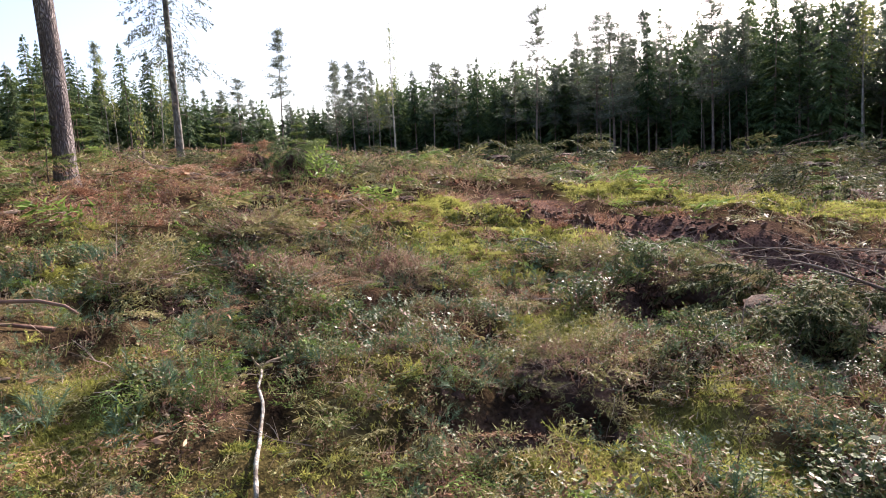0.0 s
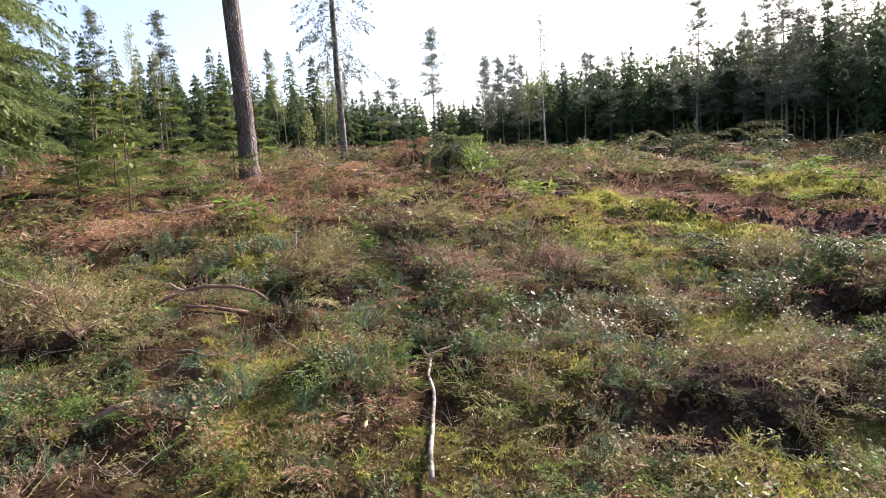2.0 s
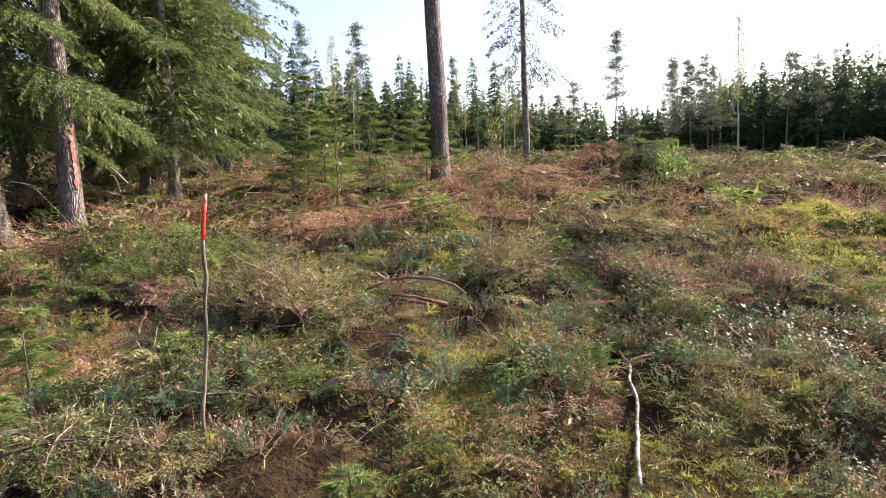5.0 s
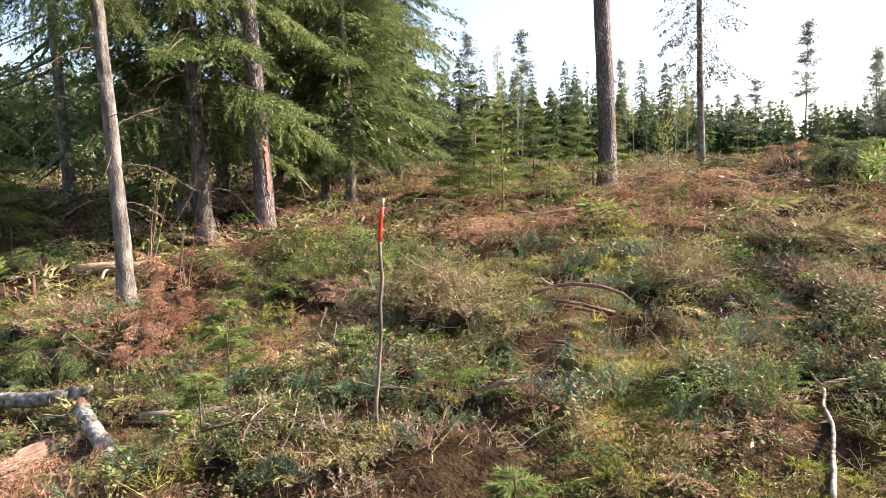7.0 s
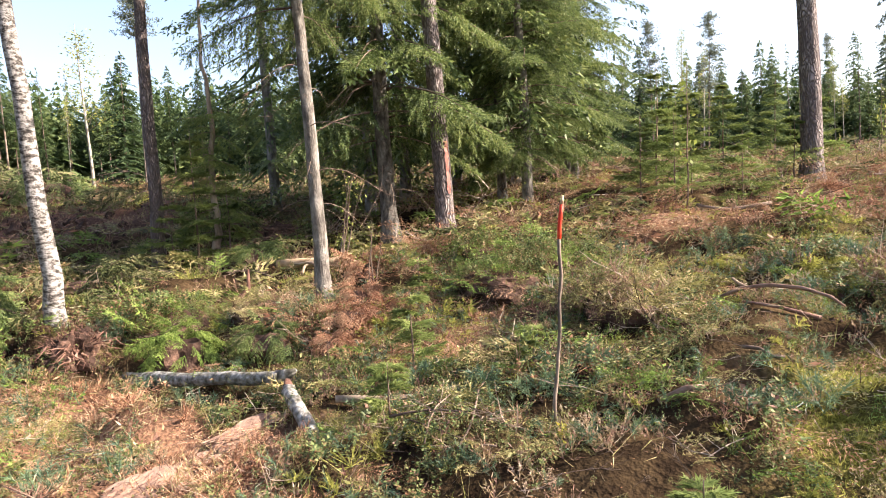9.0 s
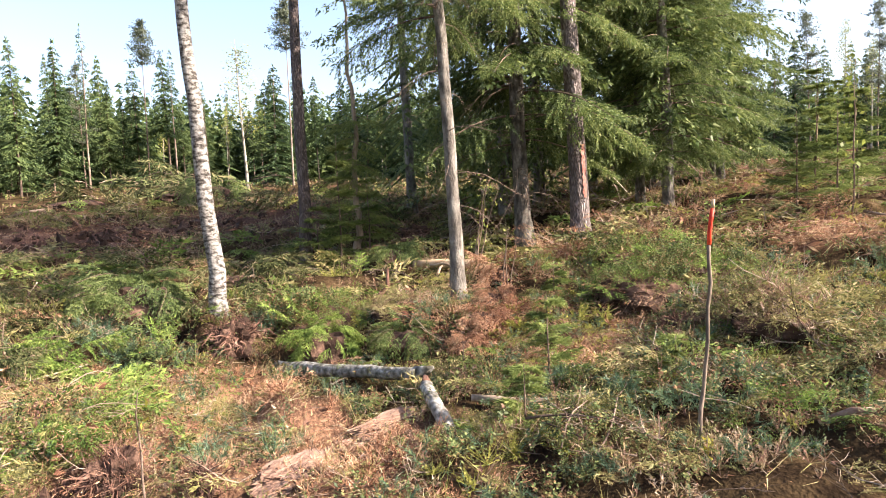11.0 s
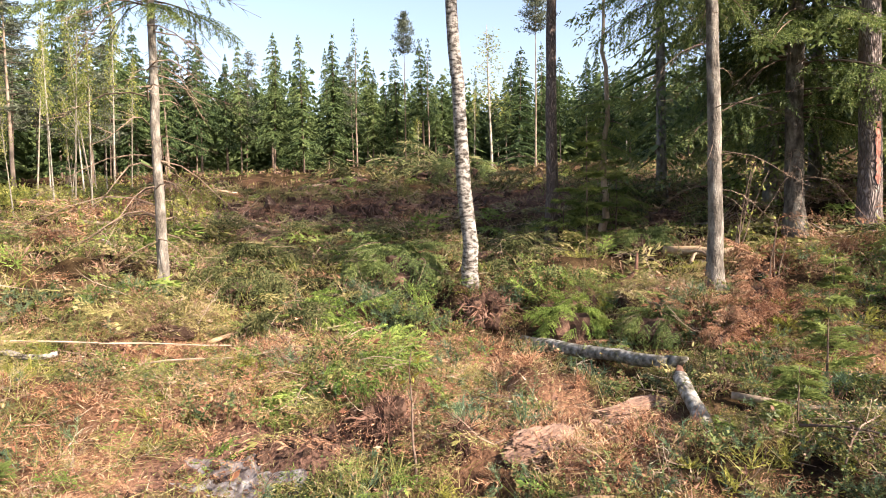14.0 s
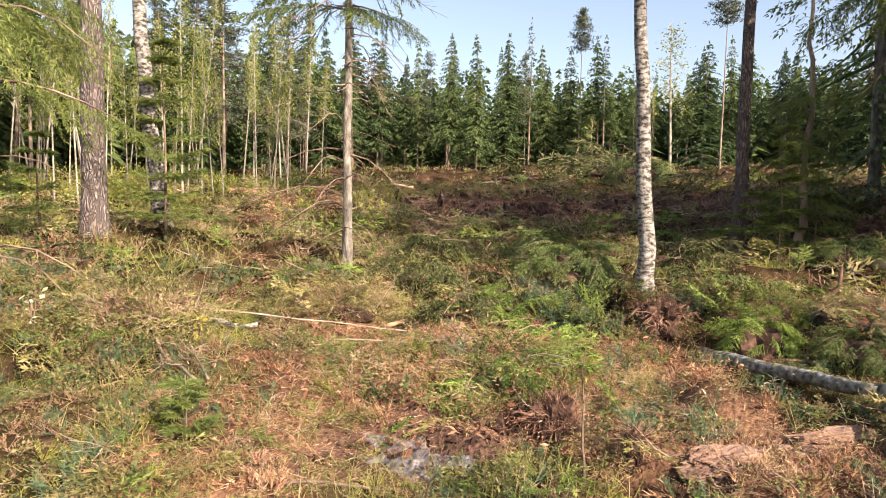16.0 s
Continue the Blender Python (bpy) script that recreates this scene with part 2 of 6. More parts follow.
STRAW = surface("dry_needle_straw", ((0.1, 0.066, 0.042), (0.24, 0.17, 0.1), (0.36, 0.29, 0.16), (0.28, 0.29, 0.11), (0.43, 0.37, 0.26)), 1.0, 0.8, 0, island=0.9, glow_through=0.15, gloss=0.06)


# ---- the lie of the land ----
# stump holes and hollows: x, y, depth, half length, half width, turn
HOLES = ((1.6, 7.15, 0.5, 0.7, 0.5, 30), (-0.15, 5.05, 0.42, 0.5, 0.34, 10), (-3.55, 6.85, 0.42, 0.5, 0.36, 0), (-5.95, 5.35, 0.3, 0.4, 0.28, 40),
         (-3.75, 4.85, 0.2, 0.3, 0.2, 0), (-4.45, 4.6, 0.2, 0.35, 0.18, 50), (-1.55, 7.3, 0.2, 0.5, 0.25, 0), (3.5, 9.5, 0.3, 1.0, 0.3, -50), (-9.6, 0.25, 0.22, 0.45, 0.25, 10),
         (-7.4, 1.75, 0.28, 0.75, 0.22, 24), (-5.35, -1.02, 0.1, 0.5, 0.3, 70), (-5.95, -0.3, 0.22, 0.4, 0.16, 60), (2.2, 6.0, 0.3, 0.5, 0.3, 0), (-14.6, 4.6, 0.35, 0.8, 0.4, 60))

HUB = (-0.9, 0.6)          # middle of the stand from which the slope is described
SLOPE = (-0.4075, 0.033, 0.0142, 0.0255, 0.736, 0.0703, 0.0637, 0.4442, 0.2301, 0.8536, -0.6231, 1.1443, -0.4799, 0.2553)
# knolls and hollows: x, y, height, reach
KNOLLS = ((-6.2, 10.0, 0.04, 2.2), (0.2, 10.0, -0.26, 2.2), (-9.0, -6.6, 0.5, 2.6), (-19.0, -1.8, -0.32, 4.5),
          (9.5, 24.0, -0.6, 9.0), (-8.2, 1.6, -0.26, 1.2), (-13.3, 2.4, -0.3, 1.6), (-4.5, 6.1, 0.16, 1.3), (-4.2, 3.4, 0.14, 1.0),
          (-5.75, 4.75, 0.22, 0.55), (-7.3, 5.5, 0.15, 0.6), (-0.9, 0.6, 0.2, 2.0))


def lattice(ix, iy, seed):
    h = (ix.astype(np.int64) * 374761393 + iy.astype(np.int64) * 668265263 + seed * 974711) & 0x7FFFFFFF
    h = ((h ^ (h >> 13)) * 1274126177) & 0x7FFFFFFF
    return ((h ^ (h >> 16)) & 0xFFFF) / 65535.0


def ripple(x, y, size, seed):
    """Smooth value noise from -1 to 1 with cells of that size."""
    u, v = np.asarray(x, float) / size, np.asarray(y, float) / size
    i, j = np.floor(u), np.floor(v)
    fu, fv = u - i, v - j
    fu, fv = fu * fu * (3 - 2 * fu), fv * fv * (3 - 2 * fv)
    a, b = lattice(i, j, seed), lattice(i + 1, j, seed)
    c, d = lattice(i, j + 1, seed), lattice(i + 1, j + 1, seed)
    return 2 * ((a * (1 - fu) + b * fu) * (1 - fv) + (c * (1 - fu) + d * fu) * fv) - 1


def lie(x, y):
    """The lie of the land without its small hummocks."""
    dx, dy = np.asarray(x, float) - HUB[0], np.asarray(y, float) - HUB[1]
    r = np.hypot(dx, dy) + 1e-9
    c, s = dy / r, -dx / r
    f, g, far = 1 - np.exp(-(r / 9) ** 2), 1 - np.exp(-(r / 35) ** 2), 60 * np.tanh(r / 60)
    terms = [1, far * f, far * f * c, far * f * s]
    for k in (f, g):
        terms += [k, k * c, k * s, k * (c * c - s * s), k * 2 * c * s]
    z = sum(w * q for w, q in zip(SLOPE, terms))
    for kx, ky, h, w in KNOLLS:
        z = z + h * np.exp(-((x - kx) ** 2 + (y - ky) ** 2) / (w * w))
    return z


def height(x, y):
    """The ground's height with hummocks, stump holes and wheel ruts."""
    x, y = np.asarray(x, float), np.asarray(y, float)
    z = lie(x, y)
    r = np.hypot(x - HUB[0], y - HUB[1])
    calm = 1 - np.exp(-((x + 5.35) ** 2 + (y + 1.02) ** 2) / 0.2)      # trodden flat round the puddle
    z = z + calm * (0.12 * ripple(x, y, 1.7, 3) + 0.15 * ripple(x, y, 0.7, 5) + 0.07 * ripple(x, y, 0.3, 7)) + (1 - calm) * 0.02 * ripple(x, y, 0.2, 9)
    z = z + np.clip((r - 12) / 30, 0, 1) * 0.35 * ripple(x, y, 5.0, 11)
    for hx, hy, depth, a, b, turn in HOLES:
        c, s = math.cos(math.radians(turn)), math.sin(math.radians(turn))
        u, v = ((x - hx) * c + (y - hy) * s) / a, (-(x - hx) * s + (y - hy) * c) / b
        q = u * u + v * v
        z = z - depth * np.exp(-q * q)
    return z


# ---- building helpers ----
class Soup:
    """Vertices and faces gathered for one mesh."""

    def __init__(self):
        self.points, self.faces, self.count = [], {3: [], 4: []}, 0

    def put(self, points, *faces):
        points = np.asarray(points, float).reshape(-1, 3)
        for f in faces:
            f = np.asarray(f, np.int64)
            if len(f):
                self.faces[f.shape[1]].append(f + self.count)
        self.points.append(points)
        self.count += len(points)
        return self

    def arrays(self):
        return np.concatenate(self.points), {k: np.concatenate(f) for k, f in self.faces.items() if f}

    def mesh(self, name, material, smooth=False):
        return mesh_of(name, *self.arrays(), material, smooth)


def mesh_of(name, points, faces, material, smooth=False):
    me = bpy.data.meshes.new(name)
    kinds = [faces[k] for k in (3, 4) if k in faces]
    loops = np.concatenate([f.ravel() for f in kinds])
    sizes = np.concatenate([np.full(len(f), f.shape[1]) for f in kinds])
    me.vertices.add(len(points))
    me.vertices.foreach_set("co", points.astype(np.float32).ravel())
    me.loops.add(len(loops))
    me.loops.foreach_set("vertex_index", loops.astype(np.int32))
    me.polygons.add(len(sizes))
    me.polygons.foreach_set("loop_start", np.concatenate([[0], np.cumsum(sizes)[:-1]]).astype(np.int32))
    me.polygons.foreach_set("use_smooth", np.full(len(sizes), smooth))
    me.materials.append(material)
    me.update(calc_edges=True)
    return me


def part(name, soup, material, parent, label="", smooth=False):
    """One mesh object under a thing or a part."""
    me = soup if isinstance(soup, bpy.types.Mesh) else soup.mesh(name, material, smooth)
    ob = new(name, me)
    ob.parent = parent
    return tagged(ob, label)


def thing(name, x, y, z, label, category, group="", turn=0.0):
    ob = new(name)
    ob.empty_display_size = 0.1
    ob.matrix_basis = pose(x, y, z, 0, 0, turn)
    return tagged(ob, label, category, group)


def unit(v):
    return v / (np.linalg.norm(v, axis=-1, keepdims=True) + 1e-12)


def tube(path, radii, sides=8, rough=0.0, chance=None, capped=True):
    """A round bar along a path, with uneven skin where rough is set."""
    path = np.asarray(path, float)
    n = len(path)
    radii = np.broadcast_to(np.asarray(radii, float), (n,))
    along = unit(np.gradient(path, axis=0))
    up = np.array([0.0, 0.0, 1.0]) if abs(along[:, 2]).mean() < 0.8 else np.array([1.0, 0.0, 0.0])
    a = unit(np.cross(along, up))
    b = np.cross(along, a)
    turn = np.linspace(0, 2 * np.pi, sides, endpoint=False)
    r = radii[:, None] * np.ones((1, sides))
    if rough:
        r = r * (1 + rough * chance.uniform(-1, 1, (n, sides)))
    ring = path[:, None] + r[..., None] * (np.cos(turn)[None, :, None] * a[:, None] + np.sin(turn)[None, :, None] * b[:, None])
    i, j = np.meshgrid(np.arange(n - 1), np.arange(sides), indexing="ij")
    k = (j + 1) % sides
    quads = np.stack([i * sides + j, i * sides + k, (i + 1) * sides + k, (i + 1) * sides + j], -1).reshape(-1, 4)
    points = ring.reshape(-1, 3)
    if not capped:
        return points, quads
    points = np.concatenate([points, path[:1], path[-1:]])
    s = np.arange(sides)
    near = np.stack([np.full(sides, n * sides), (s + 1) % sides, s], -1)
    far = np.stack([np.full(sides, n * sides + 1), (n - 1) * sides + s, (n - 1) * sides + (s + 1) % sides], -1)
    return points, quads, np.concatenate([near, far])


def cards(base, way, side, length, width, belly=0.45):
    """Small leaf-shaped blades: a foot, two shoulders and a tip each."""
    base, way, side = (np.asarray(v, float).reshape(-1, 3) for v in (base, way, side))
    length, width = np.broadcast_to(length, len(base))[:, None], np.broadcast_to(width, len(base))[:, None]
    middle = base + way * length * belly
    points = np.stack([base, middle + side * width / 2, base + way * length, middle - side * width / 2], 1).reshape(-1, 3)
    return points, np.arange(len(base) * 4).reshape(-1, 4)


def darts(base, way, side, length, width):
    """Slender three-cornered blades, broad at the foot."""
    base, way, side = (np.asarray(v, float).reshape(-1, 3) for v in (base, way, side))
    length, width = np.broadcast_to(length, len(base))[:, None], np.broadcast_to(width, len(base))[:, None]
    points = np.stack([base - side * width / 2, base + side * width / 2, base + way * length], 1).reshape(-1, 3)
    return points, np.arange(len(base) * 3).reshape(-1, 3)


def sideways(way, chance):
    """Any direction square to each way."""
    return unit(np.cross(way, chance.normal(size=way.shape)))


def wander(start, end, steps, amount, chance):
    """A crooked line from start to end."""
    t = np.linspace(0, 1, steps)[:, None]
    kinks = chance.normal(size=(steps, 3)) * amount
    kinks[0] = kinks[-1] = 0
    for _ in range(2):
        kinks[1:-1] = (kinks[:-2] + 2 * kinks[1:-1] + kinks[2:]) / 3
    return np.asarray(start, float) * (1 - t) + np.asarray(end, float) * t + kinks


def moved(points, m):
    m = np.array(m)
    return points @ m[:3, :3].T + m[:3, 3]


def bough(length, chance, pairs=12, shoots=6, hang=0.25, spread=0.42, shoot=0.09, sag=0.16, bare=0.12, plump=0.26, fine=1):
    """A flat spruce branch along +x: (needle points, quads), (wood points, quads)."""
    needles, wood = Soup(), Soup()
    t = np.linspace(0, 1, 7)
    axis = np.stack([length * t, 0.03 * length * np.sin(3 * t + chance.uniform(0, 3)), -sag * length * t ** 1.6 + 0.05 * length * np.sin(np.pi * t)], -1)
    wood.put(*tube(axis, 0.012 * length ** 0.6 * (1.05 - t) + 0.002, 4, capped=False))
    for i in range(pairs):
        for s in (-1, 1):
            at = bare + (1 - bare) * (i + chance.uniform(0, 0.8)) / pairs
            root = np.array([np.interp(at, t, axis[:, k]) for k in range(3)])
            long = length * spread * (1 - at) ** 0.7 * chance.uniform(0.4, 1.3) + 0.1
            way = unit(np.array([chance.uniform(0.4, 0.85), s * chance.uniform(0.45, 1.0), -hang * chance.uniform(0.2, 1.5)]))
            n = max(2, int(shoots * long / (length * spread) + 1.5))
            u = np.linspace(0.08, 1, n)
            foot = root + way * long * u[:, None] + np.array([0, 0, -1]) * (hang * 0.5 * long * u[:, None] ** 2)
            for q in (-1, 0, 1) if hang < 0.3 else (-1, 0, 1, 2):
                if q == 2:               # twigs that hang straight down
                    out = unit(way * 0.3 + chance.normal(size=(n, 3)) * 0.2 + np.array([0, 0, -0.5 - hang]))
                else:
                    out = unit(way + q * np.array([0.25, -s * 0.65, 0]) + chance.normal(size=(n, 3)) * 0.3 + np.array([0, 0, -hang * 0.5]))
                size = shoot * chance.uniform(0.6, 1.5, n) * (1.3 if q == 2 else 1.25 if q == 0 else 1)
                flat = unit(np.cross(out, np.array([0, 0, 1.0]) + chance.normal(size=(n, 3)) * 0.5))
                if fine == 1:
                    needles.put(*darts(foot - way * 0.02, out, flat, size, size * plump * (0.7 if q == 2 else 1)))
                    continue
                for j in range(fine):    # each shoot a brush of short needles
                    away = unit(out + (flat * (-1) ** j + chance.normal(size=(n, 3)) * 0.4) * 0.45)
                    needles.put(*darts(foot + out * (size * j / fine)[:, None], away, sideways(away, chance), size * 0.62, size * plump * 0.5))
    tip = unit(axis[-1] - axis[-2])
    needles.put(*cards([axis[-1]] * 3, unit(tip + chance.normal(size=(3, 3)) * 0.25), sideways(np.array([tip] * 3), chance), shoot * 1.5, shoot * 0.45))
    return needles.arrays(), wood.arrays()


def dry_spray(length, chance, twigs=9):
    """A bare dead branch along +x with its side twigs."""
    wood = Soup()
    t = np.linspace(0, 1, 6)
    axis = np.stack([length * t, 0.05 * length * np.sin(4 * t + chance.uniform(0, 6)), -0.2 * length * t ** 2 + 0.06 * length * np.sin(5 * t)], -1)
    wood.put(*tube(axis, 0.0065 * length ** 0.5 * (1.1 - t) + 0.0015, 4, capped=False))
    for i in range(twigs):
        at = chance.uniform(0.2, 0.95)
        root = np.array([np.interp(at, t, axis[:, k]) for k in range(3)])
        end = root + length * (1 - at * 0.6) * chance.uniform(0.15, 0.4) * unit(np.array([0.7, chance.choice([-1, 1]) * chance.uniform(0.3, 1), chance.uniform(-0.6, 0.15)]))
        wood.put(*tube(wander(root, end, 4, 0.012, chance), np.linspace(0.0035, 0.0012, 4), 3, capped=False))
    return wood.arrays()


# ---- the plan's zones ----
def strip(x, y, x0, y0, x1, y1, wide):
    """1 on a straight lane of that half width, soft to its edges."""
    dx, dy = x1 - x0, y1 - y0
    t = np.clip(((x - x0) * dx + (y - y0) * dy) / (dx * dx + dy * dy), 0, 1)
    gap = np.hypot(x - x0 - t * dx, y - y0 - t * dy) + 0.25 * wide * ripple(x, y, 0.6, 21)
    return np.clip(1.6 - 1.2 * gap / wide, 0, 1)


def patches(x, y, spots):
    out = np.zeros(np.shape(x))
    for px, py, wide in spots:
        gap = np.hypot(x - px, y - py) / wide + 0.35 * ripple(x, y, 0.5, 31)
        out = np.maximum(out, np.clip(1.9 - 1.5 * gap, 0, 1))
    return out


def soil_zone(x, y):
    x, y = np.asarray(x, float), np.asarray(y, float)
    out = strip(x, y, 0.5, 13.4, 2.15, 11.3, 0.8)
    for lane in ((2.15, 11.3, 3.3, 9.6, 1.2), (3.3, 9.6, 4.4, 7.6, 1.2), (-19.6, -7.0, -20.6, 2.0, 2.7), (-16.5, -4.4, -13.5, -2.6, 0.5), (-2.0, 38, 8.0, 36, 1.5), (-12, 44, -2, 44, 1.4)):
        out = np.maximum(out, strip(x, y, *lane))
    out = np.maximum(out, 0.9 * patches(x, y, ((-5.35, -1.0, 0.6), (-5.95, -0.4, 0.34), (-5.75, -0.75, 0.4))))
    for hx, hy, depth, a, b, turn in HOLES[:9] + HOLES[11:]:
        gap = np.hypot(x - hx, y - hy) / (0.5 * (a + b)) + 0.2 * ripple(x, y, 0.3, 33)
        out = np.maximum(out, np.clip((1.9 if depth > 0.35 else 1.3) - 1.6 * gap, 0, 1))
    return out


def moss_zone(x, y):
    spots = ((-1.1, 11.9, 1.0), (-0.6, 9.9, 0.9), (0.45, 11.2, 0.8), (1.2, 10.4, 0.7), (0.35, 6.9, 0.45), (-0.1, 9.1, 0.6), (-2.6, 10.7, 0.5), (4.0, 12.4, 0.8), (1.1, 4.3, 0.35), (-4.5, 7.6, 0.5), (-3.9, 7.9, 0.4), (4.6, 13.0, 1.2), (6.2, 11.8, 1.0), (-2.9, 4.6, 0.4), (-3.2, 5.4, 0.5), (1.0, 5.0, 0.4), (0.1, 4.3, 0.45), (3.0, 14.5, 1.0))
    free = np.clip(2.6 * ripple(x, y, 1.3, 41) + 1.2 * ripple(x, y, 0.45, 43) - 1.0, 0, 1)
    return np.clip(np.maximum(patches(x, y, spots), 0.22 * free) - soil_zone(x, y), 0, 1)


def litter_zone(x, y):
    spots = ((-6.6, -1.6, 1.5), (-5.2, -1.9, 0.9), (-7.6, -1.2, 1.3), (-6.4, 0.6, 1.2), (-7.7, 0.4, 1.0), (-5.6, 1.5, 0.7), (-8.6, -2.6, 0.9), (-8.0, 3.7, 0.6), (-9.9, 5.9, 0.6), (-7.6, 8.6, 0.8), (-5.8, 10.6, 1.0), (-5.5, 13.5, 1.6), (-5.0, 15.6, 1.4), (-4.4, -1.9, 0.8))
    free = np.clip(2.4 * ripple(x, y, 1.6, 51) + 1.2 * ripple(x, y, 0.5, 53) - 1.3, 0, 1)
    return np.clip(np.maximum(patches(x, y, spots), 0.7 * free), 0, 1)


# ---- ground: one sheet to the horizon ----
def build_ground():
    r = np.concatenate([[0.3, 0.6, 1.0], 1.5 * 20 ** np.linspace(0, 1, 145), 30 * 50 ** np.linspace(0.015, 1, 60)])
    a = np.concatenate([np.radians(np.linspace(-146, 46, 430)), np.radians(np.linspace(46, 214, 92)[1:-1])])
    turns, rings = len(a), len(r)
    x = HUB[0] + r[:, None] * np.sin(a)[None]
    y = HUB[1] + r[:, None] * np.cos(a)[None]
    z = height(x, y)
    points = np.concatenate([np.stack([x, y, z], -1).reshape(-1, 3), [[HUB[0], HUB[1], float(height(*HUB))]]])
    i, j = np.meshgrid(np.arange(rings - 1), np.arange(turns), indexing="ij")
    k = (j + 1) % turns
    quads = np.stack([i * turns + j, (i + 1) * turns + j, (i + 1) * turns + k, i * turns + k], -1).reshape(-1, 4)
    s = np.arange(turns)
    middle = np.stack([np.full(turns, turns * rings), s, (s + 1) % turns], -1)
    me = mesh_of("ground", points, {3: middle, 4: quads}, GROUND, True)
    for zone, rule in (("soil", soil_zone), ("moss", moss_zone), ("litter", litter_zone)):
        values = me.attributes.new(zone, "FLOAT", "POINT")
        values.data.foreach_set("value", np.asarray(rule(points[:, 0], points[:, 1]), np.float32))
    return tagged(new("ground", me), "uneven logged forest floor of moss, duff and peat", "ground", kind="structure")


build_ground()


# ---- trees ----
def trunk_soup(high, thick, chance, lean=(0, 0), crook=0.0, sides=12, steps=16, flare=1.35, sunk=0.3):
    t = np.linspace(0, 1, steps) ** 1.25
    bend = np.cumsum(chance.normal(size=(steps, 2)) * crook, 0)
    bend -= bend[0]
    z = -sunk + (high + sunk) * t
    path = np.stack([lean[0] * z + bend[:, 0] * (z > 0.3), lean[1] * z + bend[:, 1] * (z > 0.3), z], -1)
    radii = thick / 2 * (1 - 0.86 * np.clip(z / high, 0, 1)) * (1 + (flare - 1) * np.exp(-np.clip(z, 0, 99) / 0.22))
    return Soup().put(*tube(path, radii, sides, 0.04, chance)), path


def spray_crown(low, high, reach, chance, levels, each, blades, droop, blade, shape=0.8, crown_base=0.35, core=0.2):
    """Whorls of branches, each set with many small blades."""
    out = Soup()
    for i in range(levels):
        h = low + (high - low) * ((i + chance.uniform(0, 1)) / levels) ** 0.92
        f = (h - low) / (high - low)
        wide = reach * (1 - f) ** shape * min(1, crown_base + f * 4)
        for _ in range(each):
            az, long = chance.uniform(0, 2 * np.pi), wide * chance.uniform(0.55, 1.15) + 0.1
            way = np.array([np.cos(az), np.sin(az), 0.0])
            side = np.array([-np.sin(az), np.cos(az), 0.0])
            n = max(5, int(blades * (0.45 + 0.8 * long / reach)))
            t = np.sqrt(chance.uniform(0.03, 1, n))
            s = chance.uniform(-1, 1, n)
            fall = droop * long * t ** 1.4 - 0.12 * long * np.clip(t - 0.7, 0, 1)
            foot = way * (long * t)[:, None] + side * (s * 0.3 * long * (1.15 - t))[:, None] + np.array([0, 0, 1.0]) * (h - fall + 0.05 * chance.normal(size=n))[:, None]
            out_way = unit(way * 0.6 + side * (s * 0.9)[:, None] + chance.normal(size=(n, 3)) * 0.3 + np.array([0, 0, -0.55]))
            size = blade * chance.uniform(0.6, 1.3, n) * (0.55 + 0.45 * (1 - f))
            out.put(*darts(foot, out_way, unit(np.cross(out_way, np.array([0, 0, 1.0]) + 0.7 * chance.normal(size=(n, 3)))), size, size * 0.45))
            if core:
                lie_way = unit(way - np.array([0, 0, droop * 0.9]))
                out.put(*darts([[0, 0, h]], [lie_way], [unit(side + np.array([0, 0, chance.normal() * 0.6]))], long * 0.75, long * core))
    tip = np.array([[0, 0, high - 0.1]] * 5)
    ways = unit(np.array([0, 0, 1.0]) + chance.normal(size=(5, 3)) * 0.25)
    out.put(*cards(tip, ways, sideways(ways, chance), blade * 1.4, blade * 0.3))
    return out


def pine_crown(low, high, reach, chance, limbs, tufts, blade):
    """Whorls of limbs that carry flat, ragged plates of needles. Returns needles and limbs."""
    out, wood = Soup(), Soup()
    levels = max(5, limbs // 4)
    for i in range(limbs):
        f = ((i % levels) + chance.uniform(-0.45, 0.45)) / levels + chance.normal() * 0.03
        f = min(max(f, 0.0), 0.99)
        h, az = low + (high - low) * f, chance.uniform(0, 2 * np.pi)
        long = reach * (1 - f) ** 0.7 * (0.6 + 0.4 * min(1, f * 5)) * chance.uniform(0.3, 1.25) + 0.15
        end = np.array([np.cos(az) * long, np.sin(az) * long, h + long * (0.3 * f - 0.05) + 0.1])
        wood.put(*tube(wander((0, 0, h - 0.12 * long), end, 3, 0.05, chance), np.linspace(0.03, 0.008, 3) * (0.5 + reach / 4), 3, capped=False))
        for _ in range(tufts):
            middle = end * np.array([1, 1, 0]) * chance.uniform(0.25, 1.1) + np.array([0, 0, end[2] + 0.05]) + chance.normal(size=3) * np.array([0.24, 0.24, 0.16])
            n = 18
            foot = middle + chance.normal(size=(n, 3)) * np.array([0.2, 0.2, 0.1])
            ways = unit(chance.normal(size=(n, 3)) * np.array([1, 1, 0.6]) + np.array([0, 0, 0.3]))
            size = blade * chance.uniform(0.5, 1.15, n)
            out.put(*darts(foot, ways, sideways(ways, chance), size, size * 0.4))
    n = 26
    ways = unit(chance.normal(size=(n, 3)) + np.array([0, 0, 0.5]))
    foot = np.array([0, 0, high]) - np.abs(chance.normal(size=(n, 1))) * np.array([0, 0, 0.4])
    out.put(*darts(foot, ways, sideways(ways, chance), blade * 0.9, blade * 0.35))
    return out, wood


